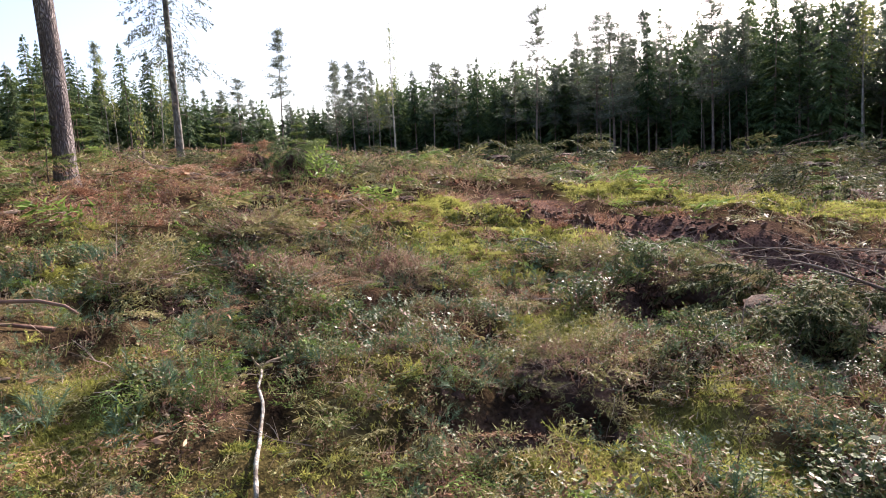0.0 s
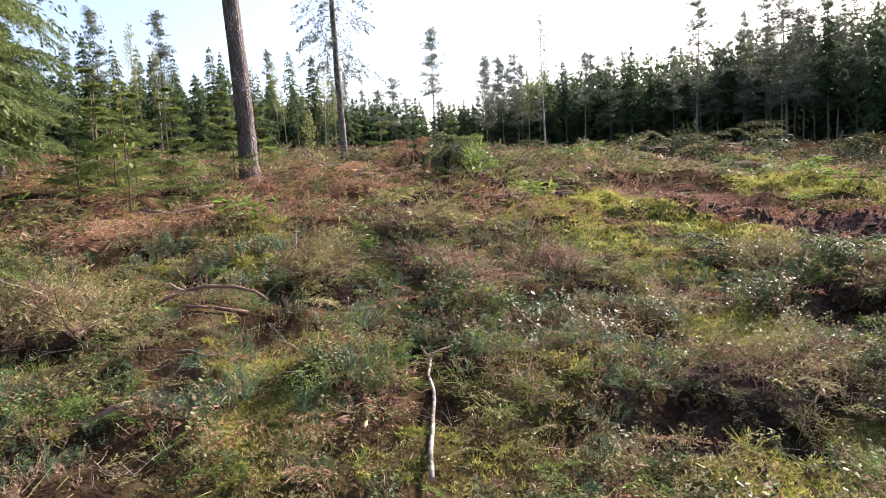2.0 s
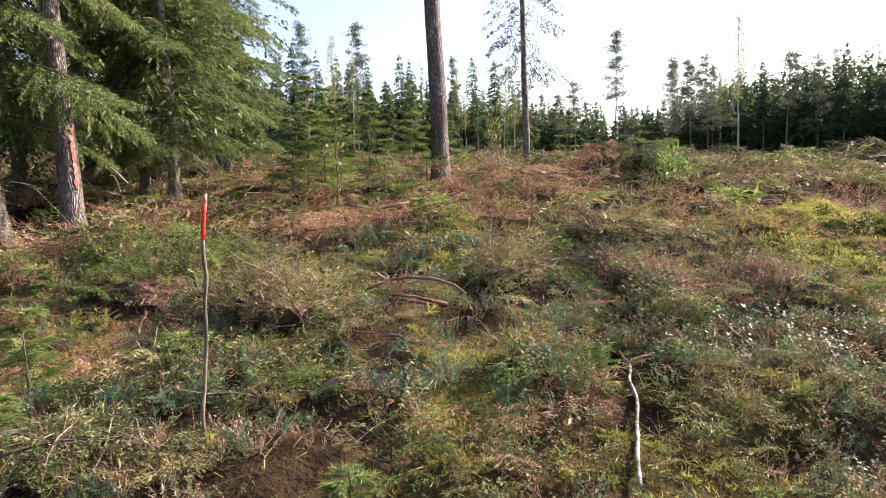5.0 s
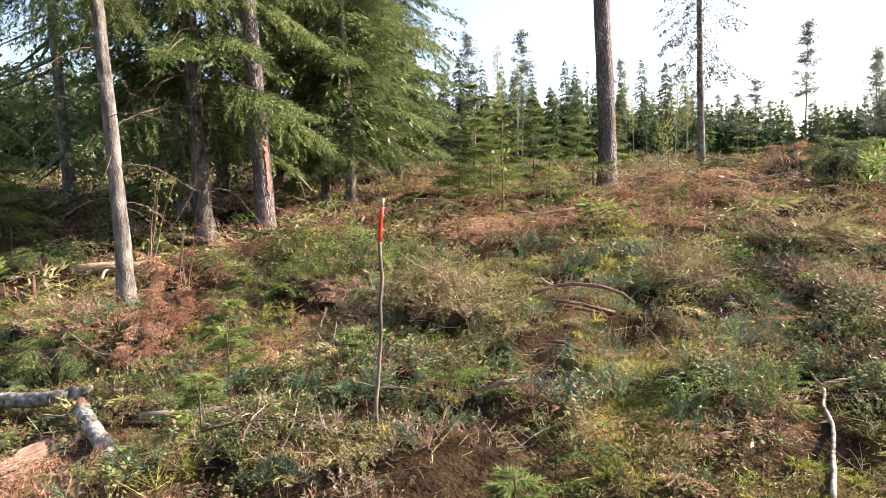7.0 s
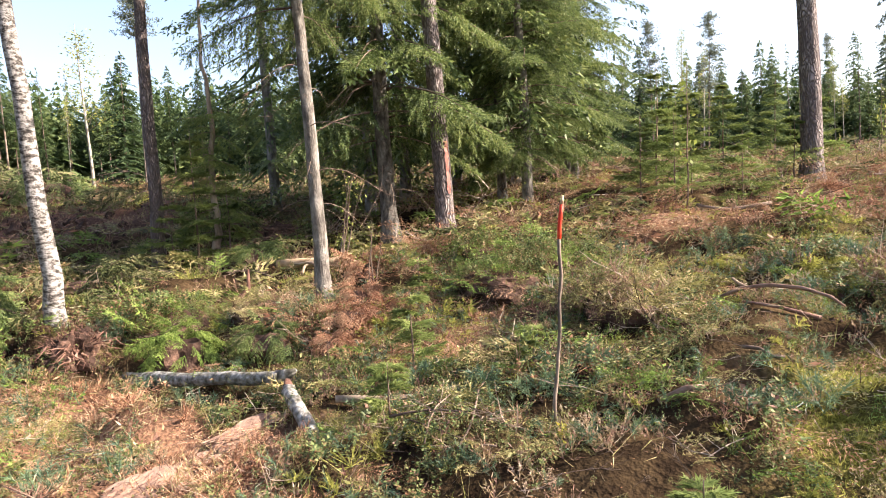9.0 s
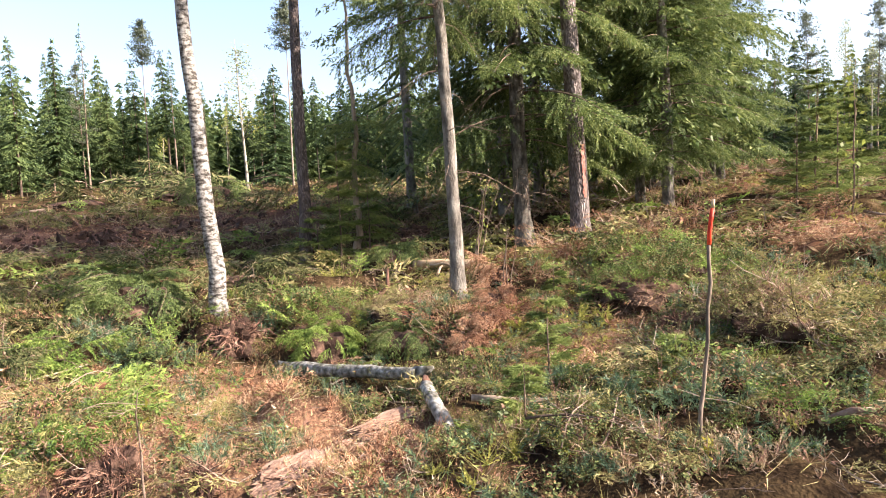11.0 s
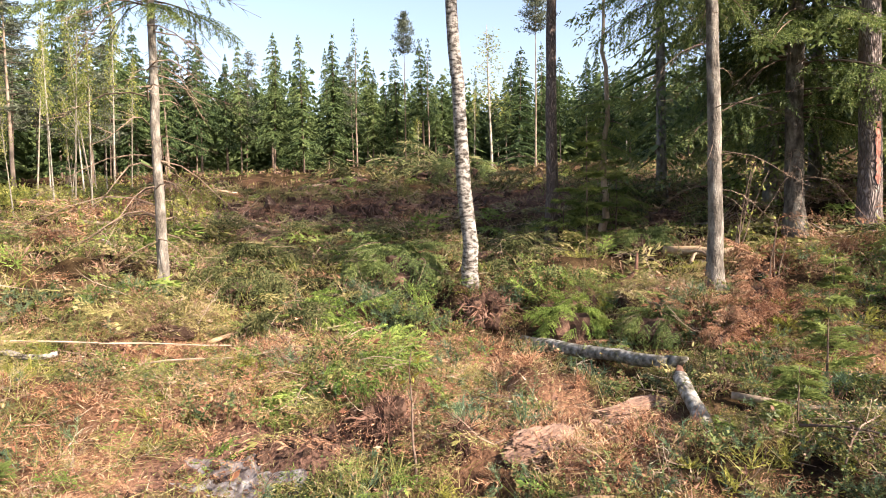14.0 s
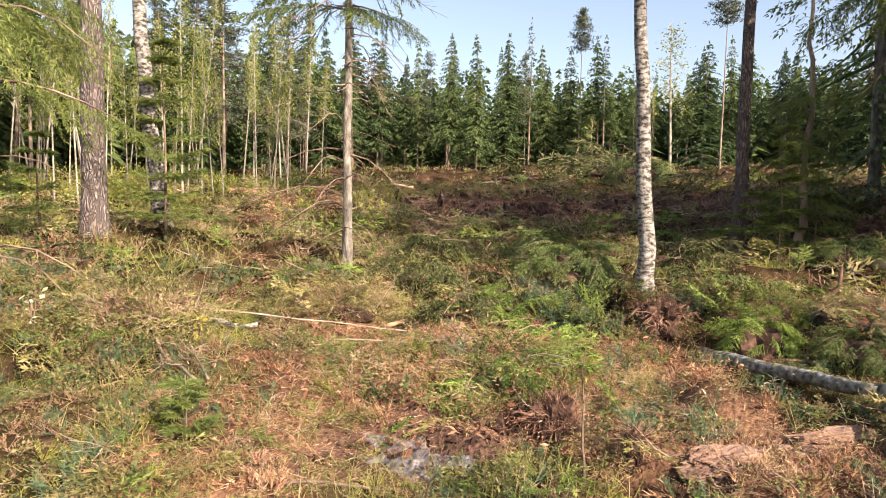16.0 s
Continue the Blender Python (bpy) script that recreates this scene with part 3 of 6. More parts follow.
def birch_crown(low, high, reach, chance, limbs, leaves, leaf):
    out, wood = Soup(), Soup()
    for i in range(limbs):
        f = (i + chance.uniform(0, 1)) / limbs
        h, az = low + (high - low) * 0.85 * f, chance.uniform(0, 2 * np.pi)
        long = reach * (1 - 0.75 * f) * chance.uniform(0.5, 1.1)
        end = np.array([np.cos(az) * long, np.sin(az) * long, h + long * chance.uniform(0.5, 1.3)])
        line = wander((0, 0, h), end, 5, 0.06, chance)
        wood.put(*tube(line, np.linspace(0.018, 0.004, 5), 3, capped=False))
        t = chance.uniform(0.25, 1.1, leaves)
        foot = line[0] + (end - line[0]) * t[:, None] + chance.normal(size=(leaves, 3)) * 0.2 * np.array([1, 1, 1.3]) + np.array([0, 0, -0.1])
        ways = unit(chance.normal(size=(leaves, 3)) + np.array([0, 0, -0.7]))
        size = leaf * chance.uniform(0.6, 1.3, leaves)
        out.put(*cards(foot, ways, sideways(ways, chance), size, size * 0.7))
    return out, wood


def far_tree(kind, chance, high, thick, low, reach):
    """One tree of the wood, at the origin, to be copied."""
    label = {"spruce": "dark green spruce in the forest edge", "pine": "tall pine with a bare reddish trunk in the forest edge",
             "birch": "slender pale birch with thin yellowing leaves", "dry": "sparse half-dead spruce with a thin crown"}[kind]
    tree = thing(kind + "_tree" if kind != "dry" else "dry_spruce_tree", 0, 0, 0, label, "tree", "trees of the forest edge")
    stem, _ = trunk_soup(high * 0.97, thick, chance, crook=0.02, sides=7, steps=8, sunk=0.6)
    part("trunk", stem, FAR_BIRCH_BARK if kind == "birch" else FAR_BARK, tree, smooth=True)
    if kind == "spruce":
        part("crown", spray_crown(low, high, reach, chance, 34, 6, 24, 0.42, 0.28, 0.8, 0.75, 0.25), FAR_SPRUCE, tree)
    elif kind == "dry":
        part("crown", spray_crown(low, high, reach, chance, 30, 3, 15, 0.35, 0.26, 0.7, 0.5, 0.1), FAR_SPRUCE, tree)
    else:
        crown, limbs = pine_crown(low, high, reach, chance, 44, 5, 0.26) if kind == "pine" else birch_crown(low, high, reach, chance, 32, 32, 0.13)
        part("crown", crown, HAZED_PINE_NEEDLES if kind == "pine" else BIRCH_LEAVES, tree)
        tagged(part("branch_wood", limbs, FAR_BIRCH_BARK if kind == "birch" else FAR_BARK, tree), kind="stuff")
    return tree


def spot(yaw, r):
    """A place that way and far from the middle of the stand; yaw is counted from +y to the left."""
    return HUB[0] - r * math.sin(radians(yaw)), HUB[1] + r * math.cos(radians(yaw))


def plant(tree, yaw, r, high, unit_high, chance, wide=1.0, lean=1.2):
    x, y = spot(yaw, r)
    k = high / unit_high
    s = tree.scale                       # the copy takes over the first tree's own scale
    m = pose(x, y, float(height(x, y)), chance.normal() * lean, chance.normal() * lean, chance.uniform(0, 360)) @ Matrix.Diagonal((k * wide / s.x, k * wide / s.y, k / s.z, 1))
    return copy_thing(tree, m)


def build_forest():
    chance = np.random.default_rng(5)
    kinds = {"spruce": [far_tree("spruce", chance, 12, 0.22, lo, re) for lo, re in ((1.0, 2.6), (2.2, 2.3), (0.3, 2.9), (3.6, 2.2), (4.8, 1.9), (3.0, 1.7))],
             "pine": [far_tree("pine", chance, 15, 0.2, lo, re) for lo, re in ((5.5, 2.2), (7.0, 2.1), (4.0, 2.4), (11.6, 1.7))],
             "birch": [far_tree("birch", chance, 12, 0.17, lo, re) for lo, re in ((4.0, 1.5), (5.0, 1.2))],
             "dry": [far_tree("dry", chance, 12, 0.2, lo, re) for lo, re in ((3.0, 1.1), (4.5, 0.9))]}
    unit_high = {"spruce": 12, "pine": 15, "birch": 12, "dry": 12}
    used = set()

    def one(kind, yaw, r, high, wide=1.0, which=None, lean=1.2):
        i = int(chance.integers(3 if kind == "pine" else len(kinds[kind]))) if which is None else which
        tree = kinds[kind][i]
        if (kind, i) not in used:        # the first of its kind is set in place itself
            used.add((kind, i))
            x, y = spot(yaw, r)
            k = high / unit_high[kind]
            tree.matrix_basis = pose(x, y, float(height(x, y)), 0, 0, chance.uniform(0, 360)) @ Matrix.Diagonal((k * wide, k * wide, k, 1))
            return tree
        return plant(tree, yaw, r, high, unit_high[kind], chance, wide, lean)

    # belts: yaw from, to, first row's distance, rows, spacing, heights, mix
    for y0, y1, r0, r1, rows, gap, h0, h1, mix in (
            (-52, -24, 57, 64, 3, 2.0, 10.5, 15.5, (0.3, 0.66, 0.04, 0.0)), (-25, -11, 64, 72, 3, 2.1, 9.5, 14.0, (0.32, 0.64, 0.04, 0.0)), (-12, 9, 76, 82, 3, 2.4, 7.4, 11.6, (0.35, 0.62, 0.03, 0.0)),
            (8, 22, 86, 84, 3, 2.1, 5.0, 8.0, (0.5, 0.45, 0.05, 0.0)), (21, 36, 68, 62, 3, 1.8, 6.6, 10.2, (0.75, 0.15, 0.05, 0.05)),
            (35, 63, 62, 58, 2, 1.9, 6.8, 10.0, (0.7, 0.15, 0.1, 0.05)), (62, 83, 56, 60, 2, 1.6, 7.0, 11.0, (0.74, 0.08, 0.1, 0.08)),
            (82, 116, 58, 48, 2, 1.6, 5.8, 10.2, (0.72, 0.08, 0.08, 0.12)), (112, 128, 40, 33, 3, 2.1, 5.5, 9.6, (0.5, 0.3, 0.15, 0.05)), (126, 150, 32, 29, 2, 3.0, 7, 11, (0.35, 0.4, 0.25, 0.0))):
        for row in range(rows):
            yaw = y0 + chance.uniform(0, 1)
            while yaw < y1:
                f = (yaw - y0) / (y1 - y0)
                r = r0 + (r1 - r0) * f + row * 4.5 + chance.normal() * 1.3
                kind = chance.choice(["spruce", "pine", "birch", "dry"], p=mix)
                one(kind, yaw, r, chance.uniform(h0, h1) * (1 + 0.06 * row), chance.uniform(0.7, 1.15))
                yaw += math.degrees(gap / r) * chance.uniform(0.55, 1.5)
    # behind the stand, where only light and mirrored sky would tell
    for yaw in range(155, 305, 11):
        one("spruce" if yaw % 4 else "pine", yaw + chance.normal(), 48 + chance.normal() * 4, chance.uniform(12, 17))
    # the trees that stand out against the sky: yaw, distance, height, kind
    for kind, yaw, r, high, wide, which in (
            ("pine", 13.4, 71, 12.8, 0.75, 1), ("birch", 4.0, 72, 14.6, 1.0, 0), ("pine", -8.1, 71, 15.6, 0.75, 0), ("pine", 8.9, 76, 10.8, 0.8, 2),
            ("pine", 6.2, 77, 11.1, 0.8, 2), ("pine", 16.7, 75, 8.7, 1.0, 0), ("pine", 18.1, 76, 7.1, 1.0, 1), ("spruce", 20.8, 60, 7.2, 0.6, 1),
            ("pine", -14.6, 66, 13.4, 1.1, 2), ("pine", -22.2, 62, 13.4, 1.0, 0), ("birch", 37.4, 60, 11.6, 0.8, 1),
            ("pine", 35.3, 57, 11.2, 0.65, 1), ("pine", 39.5, 57, 11.3, 0.65, 1), ("pine", 92.8, 52, 11.8, 0.75, 3), ("birch", 85.3, 50, 11.2, 1.5, 0), ("pine", 81.6, 46, 12.2, 0.9, 3),
            ("dry", 97.0, 46.5, 10.2, 0.8, 0), ("dry", 90.7, 52, 10.0, 0.9, 1), ("spruce", 83.0, 51, 9.0, 1.3, 2), ("spruce", 104.0, 46, 8.8, 0.9, 3),
            ("spruce", 101.5, 45, 9.2, 0.9, 1), ("spruce", 99.0, 47, 9.2, 1.0, 0), ("pine", 122.8, 30, 8.4, 1.1, 0), ("pine", 125.0, 33, 9.6, 1.2, 2),
            ("pine", 117.7, 34, 8.0, 1.2, 2), ("spruce", 30.6, 60, 7.2, 0.9, 2)):
        one(kind, yaw, r, high, wide * (1.45 if kind == "pine" and which < 3 else 1), which)
    # thicket of young birches at the clearing's side
    for _ in range(58):
        yaw = chance.uniform(115, 144)
        one("birch", yaw, chance.uniform(20, 29) - (yaw - 114) * 0.12, chance.uniform(3.2, 7.2), chance.uniform(0.55, 0.8), None, 4.5)


build_forest()


def far_woods():
    """The depth of the wood behind its edge."""
    chance, out = np.random.default_rng(8), Soup()
    for _ in range(2700):
        yaw = chance.uniform(-60, 9) if chance.uniform() < 0.48 else chance.uniform(9, 155)
        near = np.interp(yaw, (-60, -20, 10, 25, 38, 62, 85, 112, 125, 155), (66, 74, 90, 76, 68, 64, 62, 55, 41, 36))
        r = near + abs(chance.normal()) * 14
        x, y = spot(yaw, r)
        z, high = float(lie(x, y)), chance.uniform(0.6, 1.0) * np.interp(yaw, (-60, -28, -12, 6, 10, 28, 40, 80, 110, 125, 155), (18, 15.5, 12.5, 11, 7.2, 8.4, 9.5, 9.5, 9.5, 9, 9))
        n = 130
        f = chance.uniform(0.02, 1, n)
        az = chance.uniform(0, 2 * np.pi, n)
        foot = np.stack([x + 0.2 * np.cos(az), y + 0.2 * np.sin(az), z + high * f], -1)
        ways = unit(np.stack([np.cos(az), np.sin(az), np.full(n, -0.45)], -1))
        size = (1.5 * (1 - f) ** 0.6 + 0.4) * chance.uniform(0.4, 1.2, n)
        foot += ways * (size * chance.uniform(0, 0.5, n))[:, None]
        out.put(*darts(foot, ways, sideways(ways, chance), size * 0.7, 0.4))
    tagged(new("far_woods", out.mesh("far_woods", FAR_SPRUCE)), "dense dark conifers deep in the forest", "forest", kind="stuff")


far_woods()


# near trees, built one by one
def bough_meshes(seed, length, material, **how):
    chance = np.random.default_rng(seed)
    green, wood = bough(length, chance, **how)
    return mesh_of("bough", *green, material), mesh_of("branch_wood", *wood, DEAD_TWIG)


LIGHT_BOUGHS = [bough_meshes(30 + i, 2.0, YOUNG_NEEDLES, pairs=18, shoots=20, hang=0.45, shoot=0.058, plump=0.3, sag=0.25, fine=2) for i in range(2)]
BOUGHS = [bough_meshes(20 + i, 2.0, SPRUCE_NEEDLES, pairs=19, shoots=18, hang=h, shoot=0.066, plump=0.36, sag=s, fine=2) for i, (h, s) in enumerate(((0.31, 0.16), (0.5, 0.24), (0.7, 0.16), (0.36, 0.32)))]
DRY = [mesh_of("dead_branch", *dry_spray(1.4, np.random.default_rng(40 + i), 10), DEAD_TWIG) for i in range(3)]


def hang_bough(tree, x, y, z, az, long, chance, tilt=0.0, light=False):
    green, wood = (LIGHT_BOUGHS if light else BOUGHS)[int(chance.integers(2 if light else 4))]
    ob = part("bough", green, None, tree)
    ob.matrix_basis = pose(x, y, z, 0, tilt, az) @ Matrix.Scale(long / 2.0, 4)
    return part("branch_wood", wood, None, ob, "thin brown branch wood")


def hang_dry(tree, x, y, z, az, long, chance, tilt=0.0):
    ob = part("dead_branch", DRY[int(chance.integers(len(DRY)))], None, tree, "bare dead branch")
    ob.matrix_basis = pose(x, y, z, chance.uniform(-40, 40), tilt, az) @ Matrix.Scale(long / 1.4, 4)


def on_path(path, z):
    return np.interp(z, path[:, 2], path[:, 0]), np.interp(z, path[:, 2], path[:, 1])


def near_tree(name, x, y, seed, high, thick, bark, label, lean=(0, 0), crook=0.01, live=None, reach=2.2, dry=None, crown="spruce", flare=1.35, step=0.4, each=4, base=None, az=(0, 360), light=False, filled=None, thin=False, wispy=False):
    """live: (from, to) heights of the single boughs; above them the crown goes on as one mesh."""
    chance = np.random.default_rng(seed)
    tree = thing(name, x, y, float(lie(x, y)) if base is None else base, label, "tree", "standing trees on the clearing")
    stem, path = trunk_soup(high, thick, chance, lean, crook, 16, 28, flare)
    part("trunk", stem, bark, tree, smooth=True)
    if live:
        z = live[0]
        while z < live[1]:
            for _ in range(each):
                turn, px = chance.uniform(*az), on_path(path, z)
                hang_bough(tree, *px, z + chance.uniform(-0.15, 0.15), turn, reach * chance.uniform(0.6, 1.1), chance, chance.uniform(-6, 14), light)
            z += step
    if dry:
        for _ in range(dry[2]):
            z = chance.uniform(dry[0], dry[1])
            hang_dry(tree, *on_path(path, z), z, chance.uniform(0, 360), chance.uniform(0.4, 1.0) * dry[3], chance, chance.uniform(-5, 30))
    low = live[1] if thin and live else live[0] + 0.4 if live else high * 0.55 if filled is None else filled
    if crown == "spruce":
        top = spray_crown(low, high, reach, chance, int((high - low) * 5.0), 4, 60, 0.6, 0.1, 0.5, 0.9, 0.0) if wispy else \
            spray_crown(low, high, reach * (0.8 if live else 1.0), chance, int((high - low) * 3.0), 5, 64, 0.5, 0.14, 0.6, 0.8, 0.05)
        move = np.array(on_path(path, high * 0.8) + (0,))
        p, f = top.arrays()
        part("crown", Soup().put(p + move, *f.values()), HAZED_PINE_NEEDLES if wispy else SPRUCE_NEEDLES, tree)
    elif crown != "none":
        leaves, limbs = pine_crown(low, high, 2.2, chance, 34, 4, 0.32) if crown == "pine" else birch_crown(low, high, 1.8, chance, 36, 30, 0.1)
        move = np.array(on_path(path, high * 0.8) + (0,))
        for n, s, m in (("crown", leaves, HAZED_PINE_NEEDLES if crown == "pine" else BIRCH_LEAVES), ("branch_wood", limbs, bark)):
            p, f = s.arrays()
            part(n, Soup().put(p + move, *f.values()), m, tree)
    return tree, path


def paint_mark(tree, path, thick, low, high, middle, half, material, label, seed):
    """A patch of paint on the bark, with ragged edges, 5 mm proud."""
    chance, n, m = np.random.default_rng(seed), 22, 9
    z = np.linspace(low, high, n)
    left, right = middle - half * chance.uniform(0.35, 1.1, n), middle + half * chance.uniform(0.35, 1.1, n)
    a = np.radians(left[:, None] + (right - left)[:, None] * np.linspace(0, 1, m)[None])
    cx, cy = on_path(path, z)
    r = thick / 2 * (1 - 0.86 * z / path[-1, 2]) * (1 + 0.35 * np.exp(-z / 0.22)) * 1.03 + 0.006
    points = np.stack([cx[:, None] + r[:, None] * np.cos(a), cy[:, None] + r[:, None] * np.sin(a), z[:, None] + 0 * a], -1)
    i, j = np.meshgrid(np.arange(n - 1), np.arange(m - 1), indexing="ij")
    quads = np.stack([i * m + j, i * m + j + 1, (i + 1) * m + j + 1, (i + 1) * m + j], -1).reshape(-1, 4)
    part("paint_mark", Soup().put(points, quads), material, tree, label)


pine_trunk = "tall lone pine with grey-brown plated bark"
near_tree("pine_tree", -7.4, 12.62, 101, 20, 0.37, PINE_BARK, pine_trunk, (-0.012, 0.0), 0.008, crown="pine", base=1.53)
marked, marked_path = near_tree("pine_tree", -10.57, 6.76, 102, 19, 0.33, PINE_BARK, "thick pine trunk with a faded red paint mark", (-0.02, -0.012), 0.008, crown="pine", base=0.93)
paint_mark(marked, marked_path, 0.33, 0.85, 1.75, 4, 17, FADED_PAINT, "faded red forester's paint mark", 3)
near_tree("spruce_tree", -11.6, 6.22, 103, 18, 0.3, SPRUCE_BARK, "big spruce with drooping green boughs and dark trunk", live=(1.9, 6.6), reach=2.4, dry=(0.7, 3.4, 30, 1.7), step=0.34)
near_tree("spruce_tree", -14.1, 11.3, 104, 18, 0.33, SPRUCE_BARK, "big spruce with drooping green boughs", live=(1.5, 7.0), reach=2.4, dry=(0.6, 3.0, 22, 1.6), step=0.34)
near_tree("spruce_tree", -11.4, 9.3, 105, 16, 0.22, SPRUCE_BARK, "slim spruce with drooping mossy boughs", live=(1.2, 6.6), reach=1.9, dry=(0.6, 3.0, 22, 1.4), step=0.34)
near_tree("spruce_tree", -15.3, 14.2, 106, 17, 0.26, SPRUCE_BARK, "slim spruce in the shade of its neighbours", filled=1.0, reach=2.8)
near_tree("spruce_tree", -15.2, 8.6, 107, 17, 0.28, SPRUCE_BARK, "spruce deep in the dark group", filled=1.1, reach=2.8)
near_tree("spruce_tree", -17.2, 11.5, 108, 17, 0.28, SPRUCE_BARK, "spruce deep in the dark group", filled=1.0, reach=3.0)
near_tree("spruce_tree", -13.9, 13.1, 109, 15, 0.2, SPRUCE_BARK, "slim spruce at the edge of the group", live=(1.0, 6.5), reach=1.7, dry=(0.6, 3.0, 14, 1.3), step=0.36)
near_tree("spruce_tree", -17.3, 6.0, 119, 17, 0.26, SPRUCE_BARK, "spruce deep in the dark group", filled=0.9, reach=2.8)
near_tree("spruce_tree", -14.3, 7.2, 120, 17, 0.26, SPRUCE_BARK, "spruce deep in the dark group", filled=0.8, reach=2.6)
near_tree("spruce_tree", -12.6, 9.6, 121, 16, 0.2, SPRUCE_BARK, "slim spruce deep in the dark group", live=(1.0, 6.5), reach=2.0, step=0.36)
near_tree("spruce_tree", -9.12, 3.85, 110, 14, 0.185, SPRUCE_BARK, "slim spruce with a bare grey trunk and dead side branches", (-0.015, -0.012), 0.01, thin=True, live=(3.7, 7.5), reach=1.7, dry=(1.0, 4.5, 26, 1.1), base=0.56)
near_tree("birch_tree", -10.0, 0.82, 111, 14, 0.215, BIRCH_BARK, "birch with white flaking bark and a slight bend", (-0.01, -0.065), 0.02, crown="birch", base=0.38)
near_tree("pine_tree", -13.3, 2.5, 112, 17, 0.24, PINE_BARK, "slim pine with reddish bark", (0, 0.003), 0.012, crown="pine", base=0.55)
near_tree("dry_spruce_tree", -13.5, 3.55, 113, 6.3, 0.13, GREY_WOOD, "thin crooked trunk with green boughs low down", (0.0, 0.01), 0.03, live=(0.2, 2.5), reach=0.95, light=True, step=0.25, dry=(2.5, 4.8, 8, 0.6), crown="none", base=1.0)
near_tree("spruce_tree", -10.1, -3.47, 114, 10.0, 0.15, SPRUCE_BARK, "half-dead spruce with bare lower branches", (-0.02, -0.012), 0.01, thin=True, live=(3.9, 6.6), reach=1.9, dry=(0.6, 4.8, 56, 1.9), step=0.6, each=3)
near_tree("pine_tree", -8.95, -6.9, 115, 16, 0.34, PINE_BARK, "thick pine trunk at the edge of the birch thicket", (0.012, 0.0), 0.01, crown="pine", base=1.0)
near_tree("birch_tree", -9.96, -6.5, 116, 13, 0.26, BIRCH_BARK, "leaning birch with white bark", (0.0, -0.07), 0.03, crown="birch", base=0.95)
near_tree("spruce_tree", -5.55, -5.0, 117, 11, 0.16, SPRUCE_BARK, "spruce with light green boughs near the birch thicket", live=(2.5, 5.2), reach=1.8, thin=True, dry=(0.8, 3.0, 14, 1.6), light=True, step=0.45, each=3)
near_tree("dry_spruce_tree", -9.0, 21.85, 118, 16, 0.23, SPRUCE_BARK, "tall thin spruce with sparse needles and bare twigs", (0.0, 0.0), 0.01, thin=True, filled=3.0, reach=1.5, dry=(1.5, 9.0, 70, 1.5), wispy=True)


# ---- fallen wood, stakes and stumps ----
def at_ground(x, y, lift=0.0):
    return np.array([x, y, float(height(x, y)) + lift])


def bar_thing(name, label, category, points, radii, material, sides=10, rough=0.08, seed=1, group=""):
    """A stick or log as one mesh with its own origin."""
    points = np.asarray(points, float)
    origin = points[0].copy()
    soup = Soup().put(*tube(points - origin, radii, sides, rough, np.random.default_rng(seed)))
    ob = new(name, soup.mesh(name, material, True))
    ob.location = origin
    return tagged(ob, label, category, group)


def marker_stake():
    chance = np.random.default_rng(60)
    foot, tip = np.array([-4.275, 3.45, 0.0]), np.array([-4.225, 3.606, 1.585])
    stake = thing("marker_stake", *foot, "thin wooden marker stake with a red painted tip", "stake")
    line = wander((0, 0, -0.25), tip - foot, 26, 0.012, chance)
    cut = 21
    part("shaft", Soup().put(*tube(line[:cut + 1], np.linspace(0.0135, 0.0115, cut + 1), 8, 0.1, chance)), STAKE_WOOD, stake, smooth=True)
    part("painted_tip", Soup().put(*tube(line[cut:-1], 0.0138, 8, 0.06, chance)), RED_PAINT, stake, "bright red painted tip", True)
    part("cut_top", Soup().put(*tube(line[-2:], 0.0105, 8)), CUT_WOOD, stake, "bare cut wood end", True)


marker_stake()

chance = np.random.default_rng(70)
# peeled forked birch stick in the heather
stick = thing("forked_stick", -2.1, 5.74, 0.14, "thin forked birch stick with white bark lying in heather", "stick")
line = wander((0, 0, 0), (0.4, -1.6, -0.26), 18, 0.014, chance)
lift = np.maximum(line[:, 2], height(line[:, 0] - 2.1, line[:, 1] + 5.74) - 0.14 + 0.05)
line[:, 2] = np.convolve(np.pad(lift, 2, mode="edge"), np.ones(5) / 5, "valid")
part("stem", Soup().put(*tube(line, np.linspace(0.01, 0.0145, 18), 9, 0.1, chance)), WHITE_BARK, stick, smooth=True)
part("fork", Soup().put(*tube(wander((0, 0, 0), (0.16, 0.13, 0.06), 5, 0.01, chance), np.linspace(0.016, 0.009, 5), 8, 0.1, chance)), PEELED, stick, "pale broken side fork", True)
part("fork", Soup().put(*tube(wander((0, 0, 0), (-0.12, 0.16, 0.05), 5, 0.01, chance), np.linspace(0.014, 0.007, 5), 8, 0.1, chance)), PEELED, stick, "pale broken side fork", True)

# curved bare branch with its short fork
arc = thing("bent_branch", -4.78, 6.28, 0.6, "bent reddish-brown bare branch with a short fork", "branch")
part("stem", Soup().put(*tube([(-0.12, -0.14, -0.08), (0.06, 0.0, 0.02), (0.3, 0.08, 0.06), (0.6, 0.1, 0.05), (0.86, 0.06, 0.0), (1.0, 0.0, -0.06)], (0.015, 0.018, 0.019, 0.017, 0.014, 0.009), 9, 0.06, chance)), ROTTEN, arc, smooth=True)
part("fork", Soup().put(*tube([(0.1, 0.03, 0.03), (0.0, 0.06, 0.06), (-0.09, 0.1, 0.1)], (0.02, 0.017, 0.011), 8, 0.06, chance)), PEELED, arc, "pale broken fork", True)
